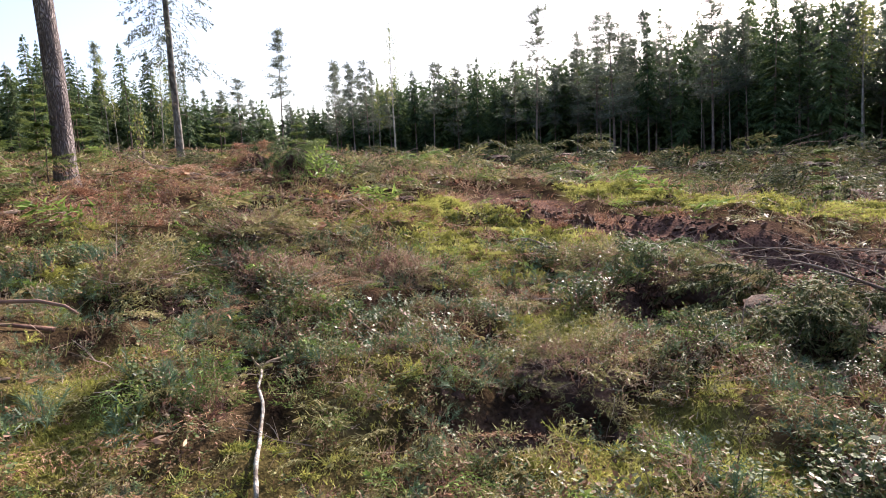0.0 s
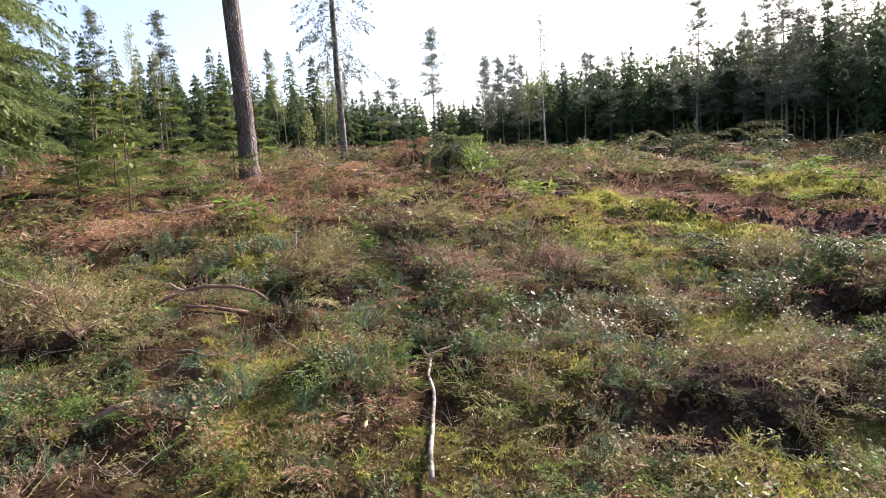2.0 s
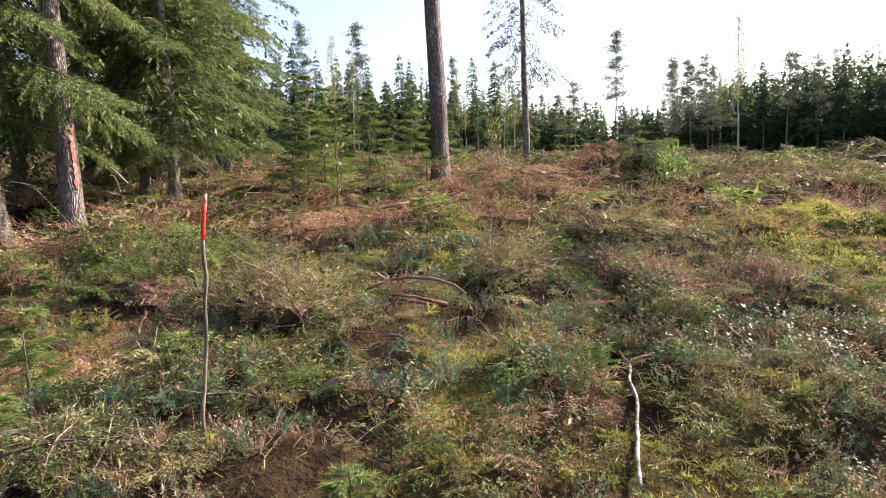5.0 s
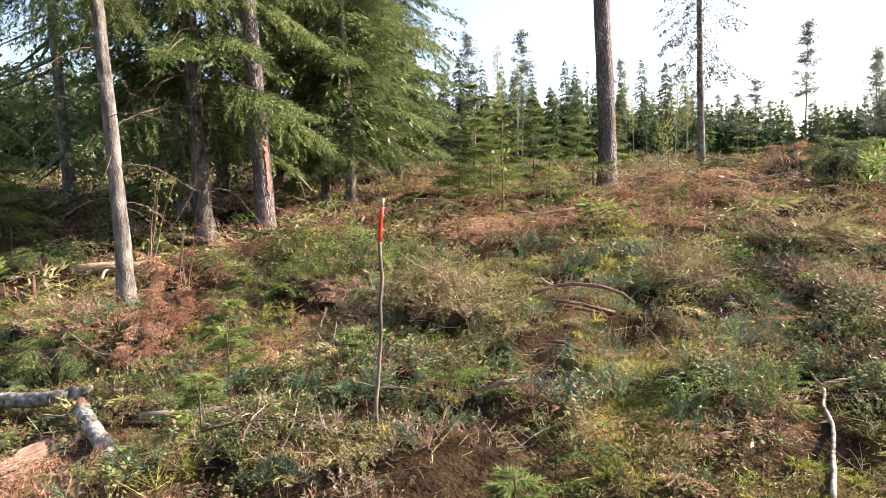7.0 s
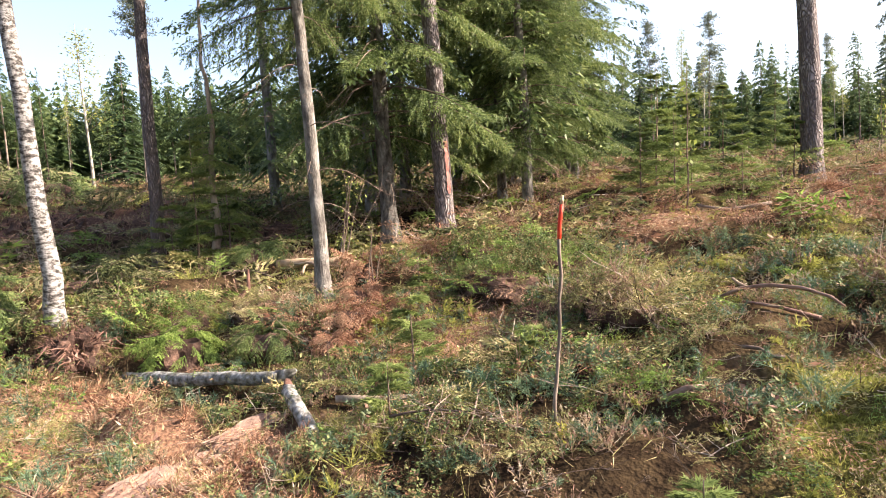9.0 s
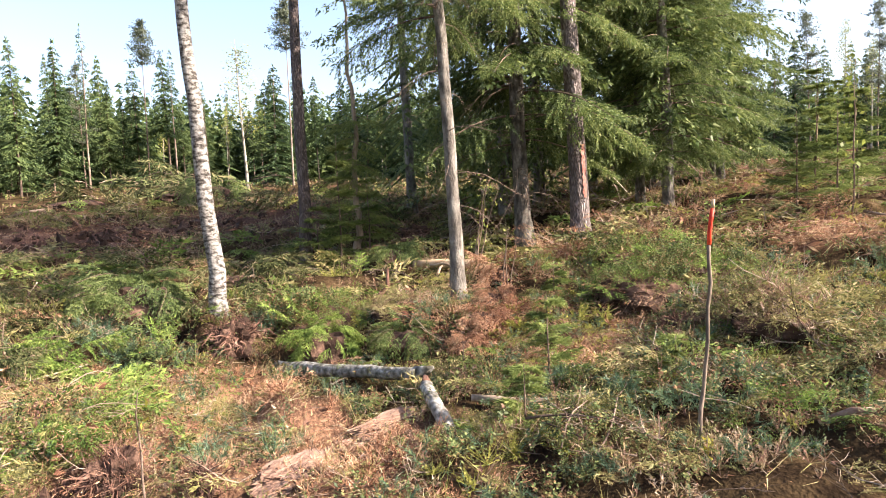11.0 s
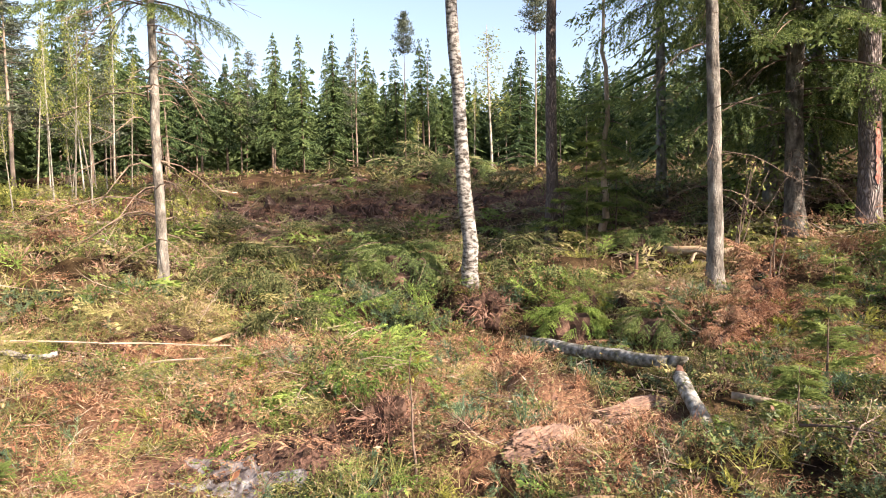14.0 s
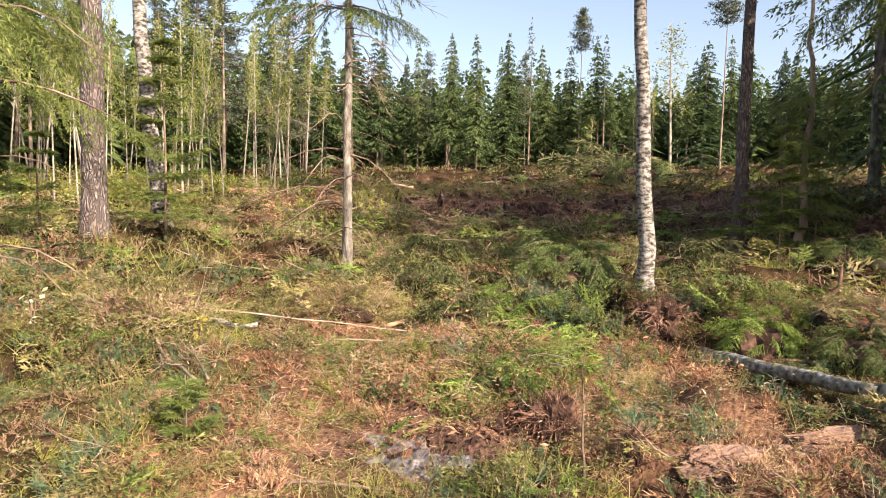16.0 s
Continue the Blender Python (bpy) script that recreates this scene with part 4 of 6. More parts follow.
bar_thing("bent_branch", "short pale broken branch in the heather", "branch", [at_ground(-4.55, 6.05, 0.06), at_ground(-4.4, 5.95, 0.04), at_ground(-4.15, 5.95, 0.04), at_ground(-3.85, 6.05, 0.02)], (0.008, 0.012, 0.016, 0.022), ROOT, 8, 0.1, 3)
bar_thing("dead_stick", "short dark crooked stem stub", "stick", [at_ground(-9.6, 2.75, 0.0), at_ground(-9.62, 2.85, 0.2), at_ground(-9.6, 3.0, 0.3), at_ground(-9.62, 3.02, 0.55)], (0.04, 0.035, 0.028, 0.018), ROOT, 9, 0.12, 5)
bar_thing("rotten_stub", "short rotten red-brown stub in the heather", "stump", [at_ground(-3.95, 4.15, -0.02), at_ground(-3.8, 4.25, 0.06), at_ground(-3.7, 4.3, 0.08)], (0.03, 0.026, 0.016), ROTTEN, 10, 0.25, 6)
bar_thing("small_stump", "small dark snag with a pale cut top", "stump", [at_ground(-4.79, 7.6, -0.1), at_ground(-4.8, 7.62, 0.1), at_ground(-4.81, 7.62, 0.2)], (0.035, 0.028, 0.024), ROOT, 9, 0.1, 4)

# fallen birch and its broken top
log = thing("fallen_log", -8.28, 1.68, 0.0, "fallen birch log with grey-white flaking bark", "log")
line = wander((-0.5, -0.3, -0.1), (1.62, 0.72, 0.13), 18, 0.012, chance)
part("log", Soup().put(*tube(line, np.linspace(0.078, 0.058, 18), 14, 0.07, chance)), LOG_BARK, log, smooth=True)
part("broken_end", Soup().put(*tube([(1.6, 0.71, 0.13), (1.69, 0.78, 0.17), (1.74, 0.83, 0.2)], (0.056, 0.04, 0.015), 10, 0.3, chance)), LOG_BARK, log, "splintered dark end", True)
log2 = thing("broken_log_piece", -6.25, 2.33, 0.1, "broken piece of birch log with grey bark", "log")
part("log", Soup().put(*tube(wander((0, 0, 0.02), (0.72, -0.08, -0.16), 10, 0.004, chance), np.linspace(0.058, 0.062, 10), 12, 0.08, chance)), LOG_BARK, log2, smooth=True)
part("torn_end", Soup().put(*tube([(0.02, 0, 0.02), (-0.08, 0.03, 0.08)], (0.05, 0.025), 9, 0.3, chance)), ROOT, log2, "torn reddish end", True)


def rotten_mass(x, y, turn, a, b, tall, seed):
    """A crumbled length of rotten trunk, cracked along its grain."""
    bm = bmesh.new()
    bmesh.ops.create_icosphere(bm, subdivisions=6, radius=1.0)
    for v in bm.verts:
        k = v.co.copy()
        n = 0.3 * noise.noise(k * 1.6 + Vector((seed, 0, 0))) + 0.2 * noise.noise(Vector((k.x * 1.5, k.y * 6 + seed, k.z * 5))) + 0.1 * noise.noise(Vector((k.x * 4, k.y * 17, k.z * 14))) + 0.05 * noise.noise(Vector((k.x * 14, k.y * 30, k.z * 30)))
        v.co = Vector((k.x * a, k.y * b, k.z * tall)) * (1 + n)
    me = bpy.data.meshes.new("rotten_lump")
    bm.to_mesh(me)
    bm.free()
    me.materials.append(ROTTEN)
    ob = new("rotten_lump", me)
    c, s = math.cos(radians(turn)), math.sin(radians(turn))
    rest = max(float(height(x + c * a * k, y + s * a * k)) for k in (-0.7, -0.35, 0, 0.35, 0.7))
    ob.matrix_basis = pose(x, y, rest - 0.01, 0, 0, turn)
    tagged(ob, "crumbling lump of rotten pinkish trunk wood", "deadwood", "rotten wood by the birch log")


rotten_mass(-6.15, 1.95, 122, 0.4, 0.13, 0.07, 3)
rotten_mass(-5.6, 1.12, 128, 0.36, 0.22, 0.08, 5)
rotten_mass(-5.9, 1.5, 118, 0.26, 0.12, 0.06, 8)


def root_plate(x, y, seed, wide, tall, label, spikes=26):
    """A torn-up clump of roots and peat."""
    c = np.random.default_rng(seed)
    clump = thing("root_clump", x, y, float(height(x, y)), label, "roots")
    bm = bmesh.new()
    bmesh.ops.create_icosphere(bm, subdivisions=4, radius=1.0)
    for v in bm.verts:
        n = noise.noise(v.co * 1.7 + Vector((seed, 0, 0))) * 0.5 + noise.noise(v.co * 5.0 + Vector((0, seed, 0))) * 0.3 + noise.noise(v.co * 13.0) * 0.12
        v.co = Vector((v.co.x * wide / 3.0, v.co.y * wide / 3.5, v.co.z * tall / 3.0)) * (1 + n)
    me = bpy.data.meshes.new("peat_core")
    bm.to_mesh(me)
    bm.free()
    me.materials.append(PEAT_AND_PILE_SHADE)
    part("peat_core", me, None, clump)
    for _ in range(spikes):
        az, up = c.uniform(0, 2 * np.pi), c.uniform(-0.2, 0.9)
        way = unit(np.array([np.cos(az), np.sin(az), up]))
        root = way * np.array([wide / 3, wide / 3.4, tall / 2.6])
        end = root + way * c.uniform(0.1, 0.4) * wide + np.array([0, 0, c.uniform(-0.4, 0.0) * tall])
        part("root", Soup().put(*tube(wander(root, end, 6, 0.04 * wide, c), np.linspace(c.uniform(0.005, 0.014), 0.002, 6), 5, 0.15, c)), ROOT, clump)
    n = int(900 * wide + 500)
    ways = unit(c.normal(size=(n, 3)) + np.array([0, 0, 0.25]))
    foot = ways * np.array([wide / 3.0, wide / 3.5, tall / 2.8]) * c.uniform(0.7, 1.3, (n, 1))
    hairs = unit(ways * 0.5 + c.normal(size=(n, 3)) * 0.7 + np.array([0, 0, -0.3]))
    part("fibre", Soup().put(*cards(foot, hairs, sideways(hairs, c), c.uniform(0.05, 0.2, n), 0.006)), ROOT, clump, "shaggy root fibre and needle litter")


root_plate(-9.3, 0.95, 5, 1.0, 0.8, "torn-up reddish root clump beneath the birch", 60)
root_plate(-6.1, -0.05, 6, 0.62, 0.55, "dark upturned peat clod with roots", 14)
root_plate(-5.5, 0.5, 7, 0.2, 0.6, "small shaggy dead stub", 12)
root_plate(-5.6, 5.6, 8, 0.9, 0.62, "dark uprooted stump hollow with roots", 22)
root_plate(-3.45, 7.2, 9, 0.75, 0.5, "dark peat clod overgrown with heather", 16)
root_plate(-6.15, 4.95, 14, 0.5, 0.45, "dark uprooted hollow beneath a heather mound", 14)
root_plate(1.55, 7.75, 10, 0.7, 0.3, "dark upturned peat bank with fine roots", 24)
root_plate(1.1, 5.9, 12, 0.5, 0.2, "reddish rotten stump flush with the ground", 14)
root_plate(-13.9, 4.9, 13, 1.2, 0.7, "dark root clump in the shade", 14)

# sticks, poles and cut logs lying about: x0, y0, x1, y1, lift, radius, kind
for i, (x0, y0, x1, y1, lift, r, kind) in enumerate((
        (-7.0, -4.1, -8.3, -0.95, 0.16, 0.009, "pole"), (-8.5, -1.75, -9.1, -0.6, 0.12, 0.011, "pole"), (-6.9, -3.85, -7.05, -3.2, 0.14, 0.03, "birch"),
        (-8.45, -2.3, -8.75, -1.95, 0.06, 0.03, "log"), (-16.3, -3.9, -16.0, -3.1, 0.1, 0.07, "log"), (-18.5, -6.9, -18.0, -6.2, 0.12, 0.06, "log"), (-14.6, -6.9, -13.9, -6.0, 0.12, 0.05, "birch"),
        (-6.3, -3.9, -5.35, -2.75, 0.14, 0.016, "grey"), (-6.35, -4.75, -7.3, -5.1, 0.16, 0.018, "grey"), (-4.3, -1.65, -4.75, -0.9, 0.05, 0.012, "dark"), (-11.1, 3.9, -10.35, 4.75, 0.1, 0.075, "log"),
        (-9.9, 3.85, -10.3, 4.1, 0.2, 0.022, "peeled"), (-9.9, 4.2, -10.6, 4.0, 0.2, 0.022, "peeled"), (-1.7, 8.2, -0.9, 8.35, 0.06, 0.01, "dark"), (-1.9, 7.7, -1.2, 8.1, 0.06, 0.011, "grey"),
        (-1.7, 7.0, -1.05, 6.2, 0.1, 0.015, "peeled"), (-6.6, 10.0, -7.4, 9.3, 0.14, 0.03, "dark"), (-3.6, 11.6, -1.6, 12.6, 0.1, 0.03, "dark"), (-4.3, 14.0, -6.6, 14.6, 0.15, 0.035, "grey"),
        (0.2, 9.6, 0.75, 9.0, 0.14, 0.02, "grey"), (-19.0, -6.2, -18.2, -6.5, 0.15, 0.05, "log"), (-26.5, -4.0, -25.9, -5.0, 0.2, 0.05, "dark"), (-23.8, -6.5, -23.5, -7.5, 0.2, 0.05, "log"),
        (-4.35, 2.75, -5.3, 3.7, 0.1, 0.007, "dark"), (-4.5, 2.6, -5.2, 3.3, 0.14, 0.006, "dark"), (-4.15, 2.9, -4.9, 2.7, 0.12, 0.006, "dark"), (-3.95, 5.1, -3.7, 5.25, 0.03, 0.015, "dark"),
        (-16.5, -7.2, -15.9, -7.7, 0.2, 0.05, "dark"), (-5.9, 2.6, -5.35, 3.45, 0.08, 0.03, "grey"), (-4.75, 0.9, -4.3, 1.6, 0.08, 0.035, "log"), (8.0, 21.0, 13.0, 19.5, 0.5, 0.09, "dark"), (-8.6, -3.4, -9.2, -2.3, 0.1, 0.014, "pole"), (-7.0, -2.6, -7.5, -1.3, 0.08, 0.01, "grey"))):
    c = np.random.default_rng(300 + i)
    long = math.hypot(x1 - x0, y1 - y0)
    n = max(6, int(long * 6))
    flat = wander((x0, y0, 0), (x1, y1, 0), n, 0.008 if kind == "pole" else 0.02, c)
    z = np.interp(np.linspace(0, 1, n), (0, 1) if kind == "pole" else (0, 0.5, 1), (float(height(x0, y0)), float(height(x1, y1))) if kind == "pole" else (float(height(x0, y0)), float(height((x0 + x1) / 2, (y0 + y1) / 2)), float(height(x1, y1))))
    flat[:, 2] += z + lift
    name, label, category, material = {"pole": ("thin_pole", "long thin peeled pole lying on the brash", "pole", GREY_WOOD), "birch": ("birch_piece", "short piece of birch with pale bark", "log", BIRCH_BARK),
                                       "log": ("cut_log", "cut log piece with fresh orange wood", "log", CUT_WOOD), "grey": ("dead_stick", "weathered grey stick lying on the ground", "stick", GREY_WOOD),
                                       "peeled": ("peeled_stick", "crooked peeled stick of pale wood", "stick", PEELED), "dark": ("dead_stick", "dark fallen branch on the ground", "stick", DEAD_TWIG)}[kind]
    bar_thing(name, label, category, flat, np.linspace(r, r * 0.75, n), material, 9, 0.1, 500 + i, "sticks and logs on the ground")


def fallen_branch(x, y, z, turn, long, seed, tilt, label, twigs=11):
    """A bare fallen branch whose twigs are parts of their own."""
    c = np.random.default_rng(seed)
    branch = thing("fallen_branch", x, y, z, label, "branch", "bare fallen branches", turn)
    t = np.linspace(0, 1, 9)
    axis = np.stack([long * t, 0.07 * long * np.sin(3 * t + seed), tilt * long * t + 0.05 * long * np.sin(4 * t)], -1)
    part("stem", Soup().put(*tube(axis, 0.0085 * long ** 0.8 * (1.15 - t), 7, 0.1, c)), DEAD_TWIG, branch, smooth=True)
    for i in range(twigs):
        at = 0.15 + 0.8 * i / twigs
        root = np.array([np.interp(at, t, axis[:, k]) for k in range(3)])
        end = root + long * c.uniform(0.18, 0.45) * (1.2 - at) * unit(np.array([0.7, (-1) ** i * c.uniform(0.4, 1.0), c.uniform(-0.25, 0.35)]))
        twig = Soup().put(*tube(wander(root, end, 6, 0.025, c), np.linspace(0.0045, 0.0015, 6) * long ** 0.4, 5, 0.1, c))
        for _ in range(3):
            s = c.uniform(0.3, 0.9)
            q = root + (end - root) * s
            twig.put(*tube(wander(q, q + unit(end - root + c.normal(size=3) * 0.5) * c.uniform(0.1, 0.3), 4, 0.012, c), np.linspace(0.004, 0.0013, 4), 3))
        part("twig", twig, DEAD_TWIG, branch)


fallen_branch(3.55, 6.6, 0.2, 118, 2.3, 1, 0.12, "large bare fallen branch with many twigs")
fallen_branch(3.9, 7.6, 0.35, 150, 2.4, 2, 0.03, "large bare fallen branch with many twigs")
fallen_branch(4.6, 7.3, 0.3, 165, 2.0, 3, 0.1, "bare fallen branch beside the wheel rut")
fallen_branch(3.2, 6.3, 0.15, 80, 1.4, 4, 0.25, "pale bare fallen branch beside the wheel rut")
fallen_branch(4.5, 6.4, 0.3, 130, 1.8, 5, 0.18, "bare fallen branch beside the wheel rut")
fallen_branch(-9.7, 3.3, 0.75, 200, 0.9, 11, 0.1, "curved grey branch beside the slim spruce", 6)
fallen_branch(-5.45, -2.75, 0.1, 215, 1.2, 6, 0.05, "grey fallen branch in the grass")
fallen_branch(-5.0, 2.6, 0.12, 40, 1.0, 7, 0.02, "small fallen branch near the stake")
fallen_branch(-10.9, -4.0, 0.62, 170, 1.3, 9, 0.05, "grey bare boughs heaped by the spruce")
fallen_branch(-11.2, -4.5, 0.7, 60, 1.3, 10, 0.05, "grey bare boughs heaped by the spruce")


# ---- puddle ----
def puddle(x, y, a, b, turn):
    """Drying mud: a lumpy sheet that the ground's own clods break up."""
    n, rings = 64, 26
    t = np.linspace(0, 2 * np.pi, n, endpoint=False)
    edge = 1 + 0.2 * np.sin(3 * t + 1) + 0.14 * np.sin(5 * t) + 0.07 * np.sin(11 * t + 2)
    q = np.linspace(0.02, 1, rings)[:, None]
    u, v = a * edge * q * np.cos(t), b * edge * q * np.sin(t)
    k, s = math.cos(radians(turn)), math.sin(radians(turn))
    px, py = u * k - v * s, u * s + v * k
    clods = np.clip(ripple(x + px, y + py, 0.09, 15) + 0.7 * ripple(x + px, y + py, 0.045, 16), -0.2, 1)
    z = height(x + px, y + py) - float(height(x, y)) + 0.022 + 0.02 * clods - 0.045 * q ** 3
    i, j = np.meshgrid(np.arange(rings - 1), np.arange(n), indexing="ij")
    quads = np.stack([i * n + j, (i + 1) * n + j, (i + 1) * n + (j + 1) % n, i * n + (j + 1) % n], -1).reshape(-1, 4)
    ob = new("puddle", Soup().put(np.stack([px, py, z], -1), quads).mesh("puddle", SKY_GREY_MUD, True))
    ob.location = (x, y, float(height(x, y)))
    tagged(ob, "drying grey muddy puddle with lumps", "puddle", kind="structure")


puddle(-5.35, -1.02, 0.52, 0.3, 70)


def clods(n, spots, seed, big=0.018):
    """Loose lumps of peat round bare places."""
    c, out = np.random.default_rng(seed), Soup()
    ball = np.array([(1, 0, 0), (-1, 0, 0), (0, 1, 0), (0, -1, 0), (0, 0, 1), (0, 0, -1)], float)
    faces = np.array([(0, 2, 4), (2, 1, 4), (1, 3, 4), (3, 0, 4), (2, 0, 5), (1, 2, 5), (3, 1, 5), (0, 3, 5)])
    for px, py, wide in spots:
        for _ in range(n):
            x, y = px + c.normal() * wide, py + c.normal() * wide
            size = big * math.exp(c.normal() * 0.55)
            m = pose(x, y, float(height(x, y)) + size * 0.2, *c.uniform(0, 360, 3)) @ Matrix.Scale(size, 4)
            out.put(moved(ball * c.uniform(0.6, 1.2, (6, 1)) * np.array([1, 1, 0.7]), m), faces)
    tagged(new("peat_clods", out.mesh("peat_clods", PEAT_AND_PILE_SHADE)), "crumbled dark brown peat clods", "soil", kind="stuff")


clods(240, ((-5.35, -1.0, 0.36), (-5.9, -0.45, 0.25), (-5.6, 1.2, 0.3), (-0.15, 5.05, 0.35), (-3.55, 6.85, 0.35), (1.6, 7.15, 0.5), (3.7, 9.4, 0.6), (2.6, 10.6, 0.6), (-9.3, 0.7, 0.4)), 95)
clods(150, ((0.9, 12.2, 0.35), (1.7, 11.6, 0.4), (2.5, 10.8, 0.5), (3.2, 10.0, 0.5), (3.9, 9.0, 0.5), (4.3, 8.2, 0.5)), 96, 0.03)
clods(260, ((-19.3, -5.5, 1.3), (-19.4, -3.8, 1.3), (-19.8, -1.8, 1.3), (-20.2, 0.4, 1.2)), 97, 0.07)


# ---- young trees and saplings ----
def young_spruce(x, y, high, seed, label, material=None, wide=0.42, name="young_spruce", base=None):
    c = np.random.default_rng(seed)
    tree = thing(name, x, y, float(height(x, y)) if base is None else base, label, "sapling", "young spruces")
    part("stem", Soup().put(*tube(wander((0, 0, -0.1), (0.02 * high, 0, high), 8, 0.006 * high, c), np.linspace(0.012 * high ** 0.7 + 0.003, 0.003, 8), 6)), DEAD_TWIG, tree, smooth=True)
    z, k = 0.12 * high, 0
    while z < high * 0.97:
        for _ in range(3 if high < 1 else 4 if high < 2 else 6):
            long = max(0.08, wide * high * (1 - z / high) ** 0.8 * c.uniform(0.7, 1.15))
            green, wood = bough(long, c, plump=0.14, pairs=max(4, int(4 + long * 6)), shoots=6 + int(long * 5), hang=0.15, spread=0.42, shoot=0.034 + 0.016 * min(1.8, high), sag=-0.05, bare=0.15)
            m = pose(0.02 * z, 0, z, 0, c.uniform(-18, 2), c.uniform(0, 360))
            ob = part("bough", mesh_of("bough", moved(green[0], m), green[1], material or YOUNG_NEEDLES), None, tree)
        z += max(0.09, min(0.28, high * 0.16))
    return tree


bright = "small bright green spruce sapling in the heather"
for i, (x, y, high) in enumerate(((-5.98, 3.38, 0.78), (-7.9, 4.6, 0.5), (-4.72, -2.4, 0.5), (-5.2, 4.1, 0.35), (-7.0, 3.0, 0.4), (-5.25, 2.75, 0.45), (-3.0, 3.3, 0.28))):
    young_spruce(x, y, high, 600 + i, bright)
for i, (x, y, high, wide) in enumerate(((-10.3, 12.0, 2.5, 0.24), (-8.9, 11.2, 2.1, 0.36), (-8.4, 10.1, 1.5, 0.5), (-9.4, 10.4, 1.7, 0.45), (-7.2, 10.2, 1.2, 0.5), (-12.9, 3.1, 2.5, 0.2), (-13.3, 3.75, 1.7, 0.24), (-13.0, 2.7, 1.3, 0.5), (-10.0, 11.6, 1.9, 0.42), (-7.6, 12.4, 1.2, 0.5), (-11.8, 16.5, 2.4, 0.4), (-9.0, 16.0, 1.6, 0.4), (6.65, 13.6, 1.1, 0.3), (13.4, 20.0, 2.0, 0.45), (-6.4, 18.0, 1.6, 0.35), (-5.2, 21.5, 1.5, 0.35), (-13.0, 21.0, 2.4, 0.4), (-16.0, 20.0, 2.8, 0.4), (-9.35, -6.0, 3.0, 0.26), (-8.3, -7.2, 1.6, 0.4))):
    young_spruce(x, y, high, 640 + i, "young green spruce at the clearing's edge", wide=wide)


def leafy_sapling(x, y, high, seed, leaf_material, label, leaves=40, leaf=0.05, stems=1, lean=(0.05, 0.0)):
    c = np.random.default_rng(seed)
    tree = thing("sapling", x, y, float(height(x, y)), label, "sapling")
    crown = Soup()
    for s in range(stems):
        tip = np.array([lean[0] * high + c.normal() * 0.08 * high * (stems > 1), lean[1] * high + c.normal() * 0.08 * high * (stems > 1), high * c.uniform(0.8, 1)])
        line = wander((0.02 * s, 0, -0.1), tip, 9, 0.02 * high, c)
        part("stem", Soup().put(*tube(line, np.linspace(0.008 * high ** 0.5 + 0.004, 0.003, 9), 6)), DEAD_TWIG, tree, smooth=True)
        n = leaves // stems
        at = c.uniform(0.35, 1.0, n)
        foot = np.stack([np.interp(at, np.linspace(0, 1, 9), line[:, k]) for k in range(3)], -1) + c.normal(size=(n, 3)) * 0.05 * high
        ways = unit(c.normal(size=(n, 3)) + np.array([0, 0, -0.2]))
        size = leaf * c.uniform(0.6, 1.3, n)
        crown.put(*cards(foot, ways, sideways(ways, c), size, size * 0.6))
    part("leaves", crown, leaf_material, tree)


leafy_sapling(-7.65, 9.4, 2.3, 701, BIRCH_LEAVES, "rowan sapling with thin yellow leaves", 60, 0.09)
leafy_sapling(-5.22, 0.17, 0.95, 702, YELLOW_LEAF, "bare sapling with a few fresh leaves at its top", 8, 0.06, lean=(-0.1, 0.0))
leafy_sapling(-10.3, 4.6, 1.5, 703, BIRCH_LEAVES, "spindly leafy sapling beside the spruce trunk", 90, 0.05, 5, (0.1, 0.15))
leafy_sapling(-8.6, 4.3, 1.1, 704, BIRCH_LEAVES, "thin birch shoots with few leaves", 14, 0.04, 3, (0.1, 0.1))
leafy_sapling(-4.15, 3.42, 0.18, 705, YELLOW_LEAF, "small plant with yellow leaves beside the stake", 9, 0.07)
leafy_sapling(-5.75, -4.7, 0.5, 706, PALE_LEAF, "withered plant with pale leaves", 14, 0.08, 2)
leafy_sapling(-6.45, -3.45, 0.35, 707, YELLOW_LEAF, "yellow fern among the brash", 30, 0.06, 4)
leafy_sapling(-2.9, 14.5, 0.5, 708, BIRCH_LEAVES, "small yellow-green shrub by the brash pile", 40, 0.06, 3)
leafy_sapling(-8.2, 17.5, 1.6, 709, BIRCH_LEAVES, "young birch on the clearing", 90, 0.07, 2)
leafy_sapling(-9.2, 19.5, 2.2, 710, BIRCH_LEAVES, "young birch on the clearing", 120, 0.08, 3)


# ---- brash ----
def baked(templates, spots, chance, scale=(0.6, 1.2), tilt=25, lift=0.03):
    """Many branches laid on the ground as one mesh."""
    out = Soup()
    for x, y in spots:
        p, f = templates[int(chance.integers(len(templates)))]
        k = chance.uniform(*scale)
        m = pose(x, y, float(height(x, y)) + lift + chance.uniform(0, 0.12), chance.normal() * tilt, chance.normal() * tilt * 0.6 - 6, chance.uniform(0, 360)) @ Matrix.Scale(k, 4)
        out.put(moved(p, m), *f.values())
    return out


SMALL = [bough(0.9, np.random.default_rng(800 + i), pairs=10, shoots=8, hang=0.3, shoot=0.06, sag=0.2, plump=0.3) for i in range(4)]
LARGE = [bough(0.9, np.random.default_rng(810 + i), pairs=7, shoots=4, hang=0.25, shoot=0.11, sag=0.16, plump=0.2) for i in range(4)]
MEDIUM = [bough(0.9, np.random.default_rng(830 + i), pairs=8, shoots=6, hang=0.25, shoot=0.075, sag=0.15, plump=0.18) for i in range(4)]
WITHERED = [bough(0.9, np.random.default_rng(815 + i), pairs=9, shoots=7, hang=0.12, shoot=0.05, sag=0.1, plump=0.12) for i in range(4)]
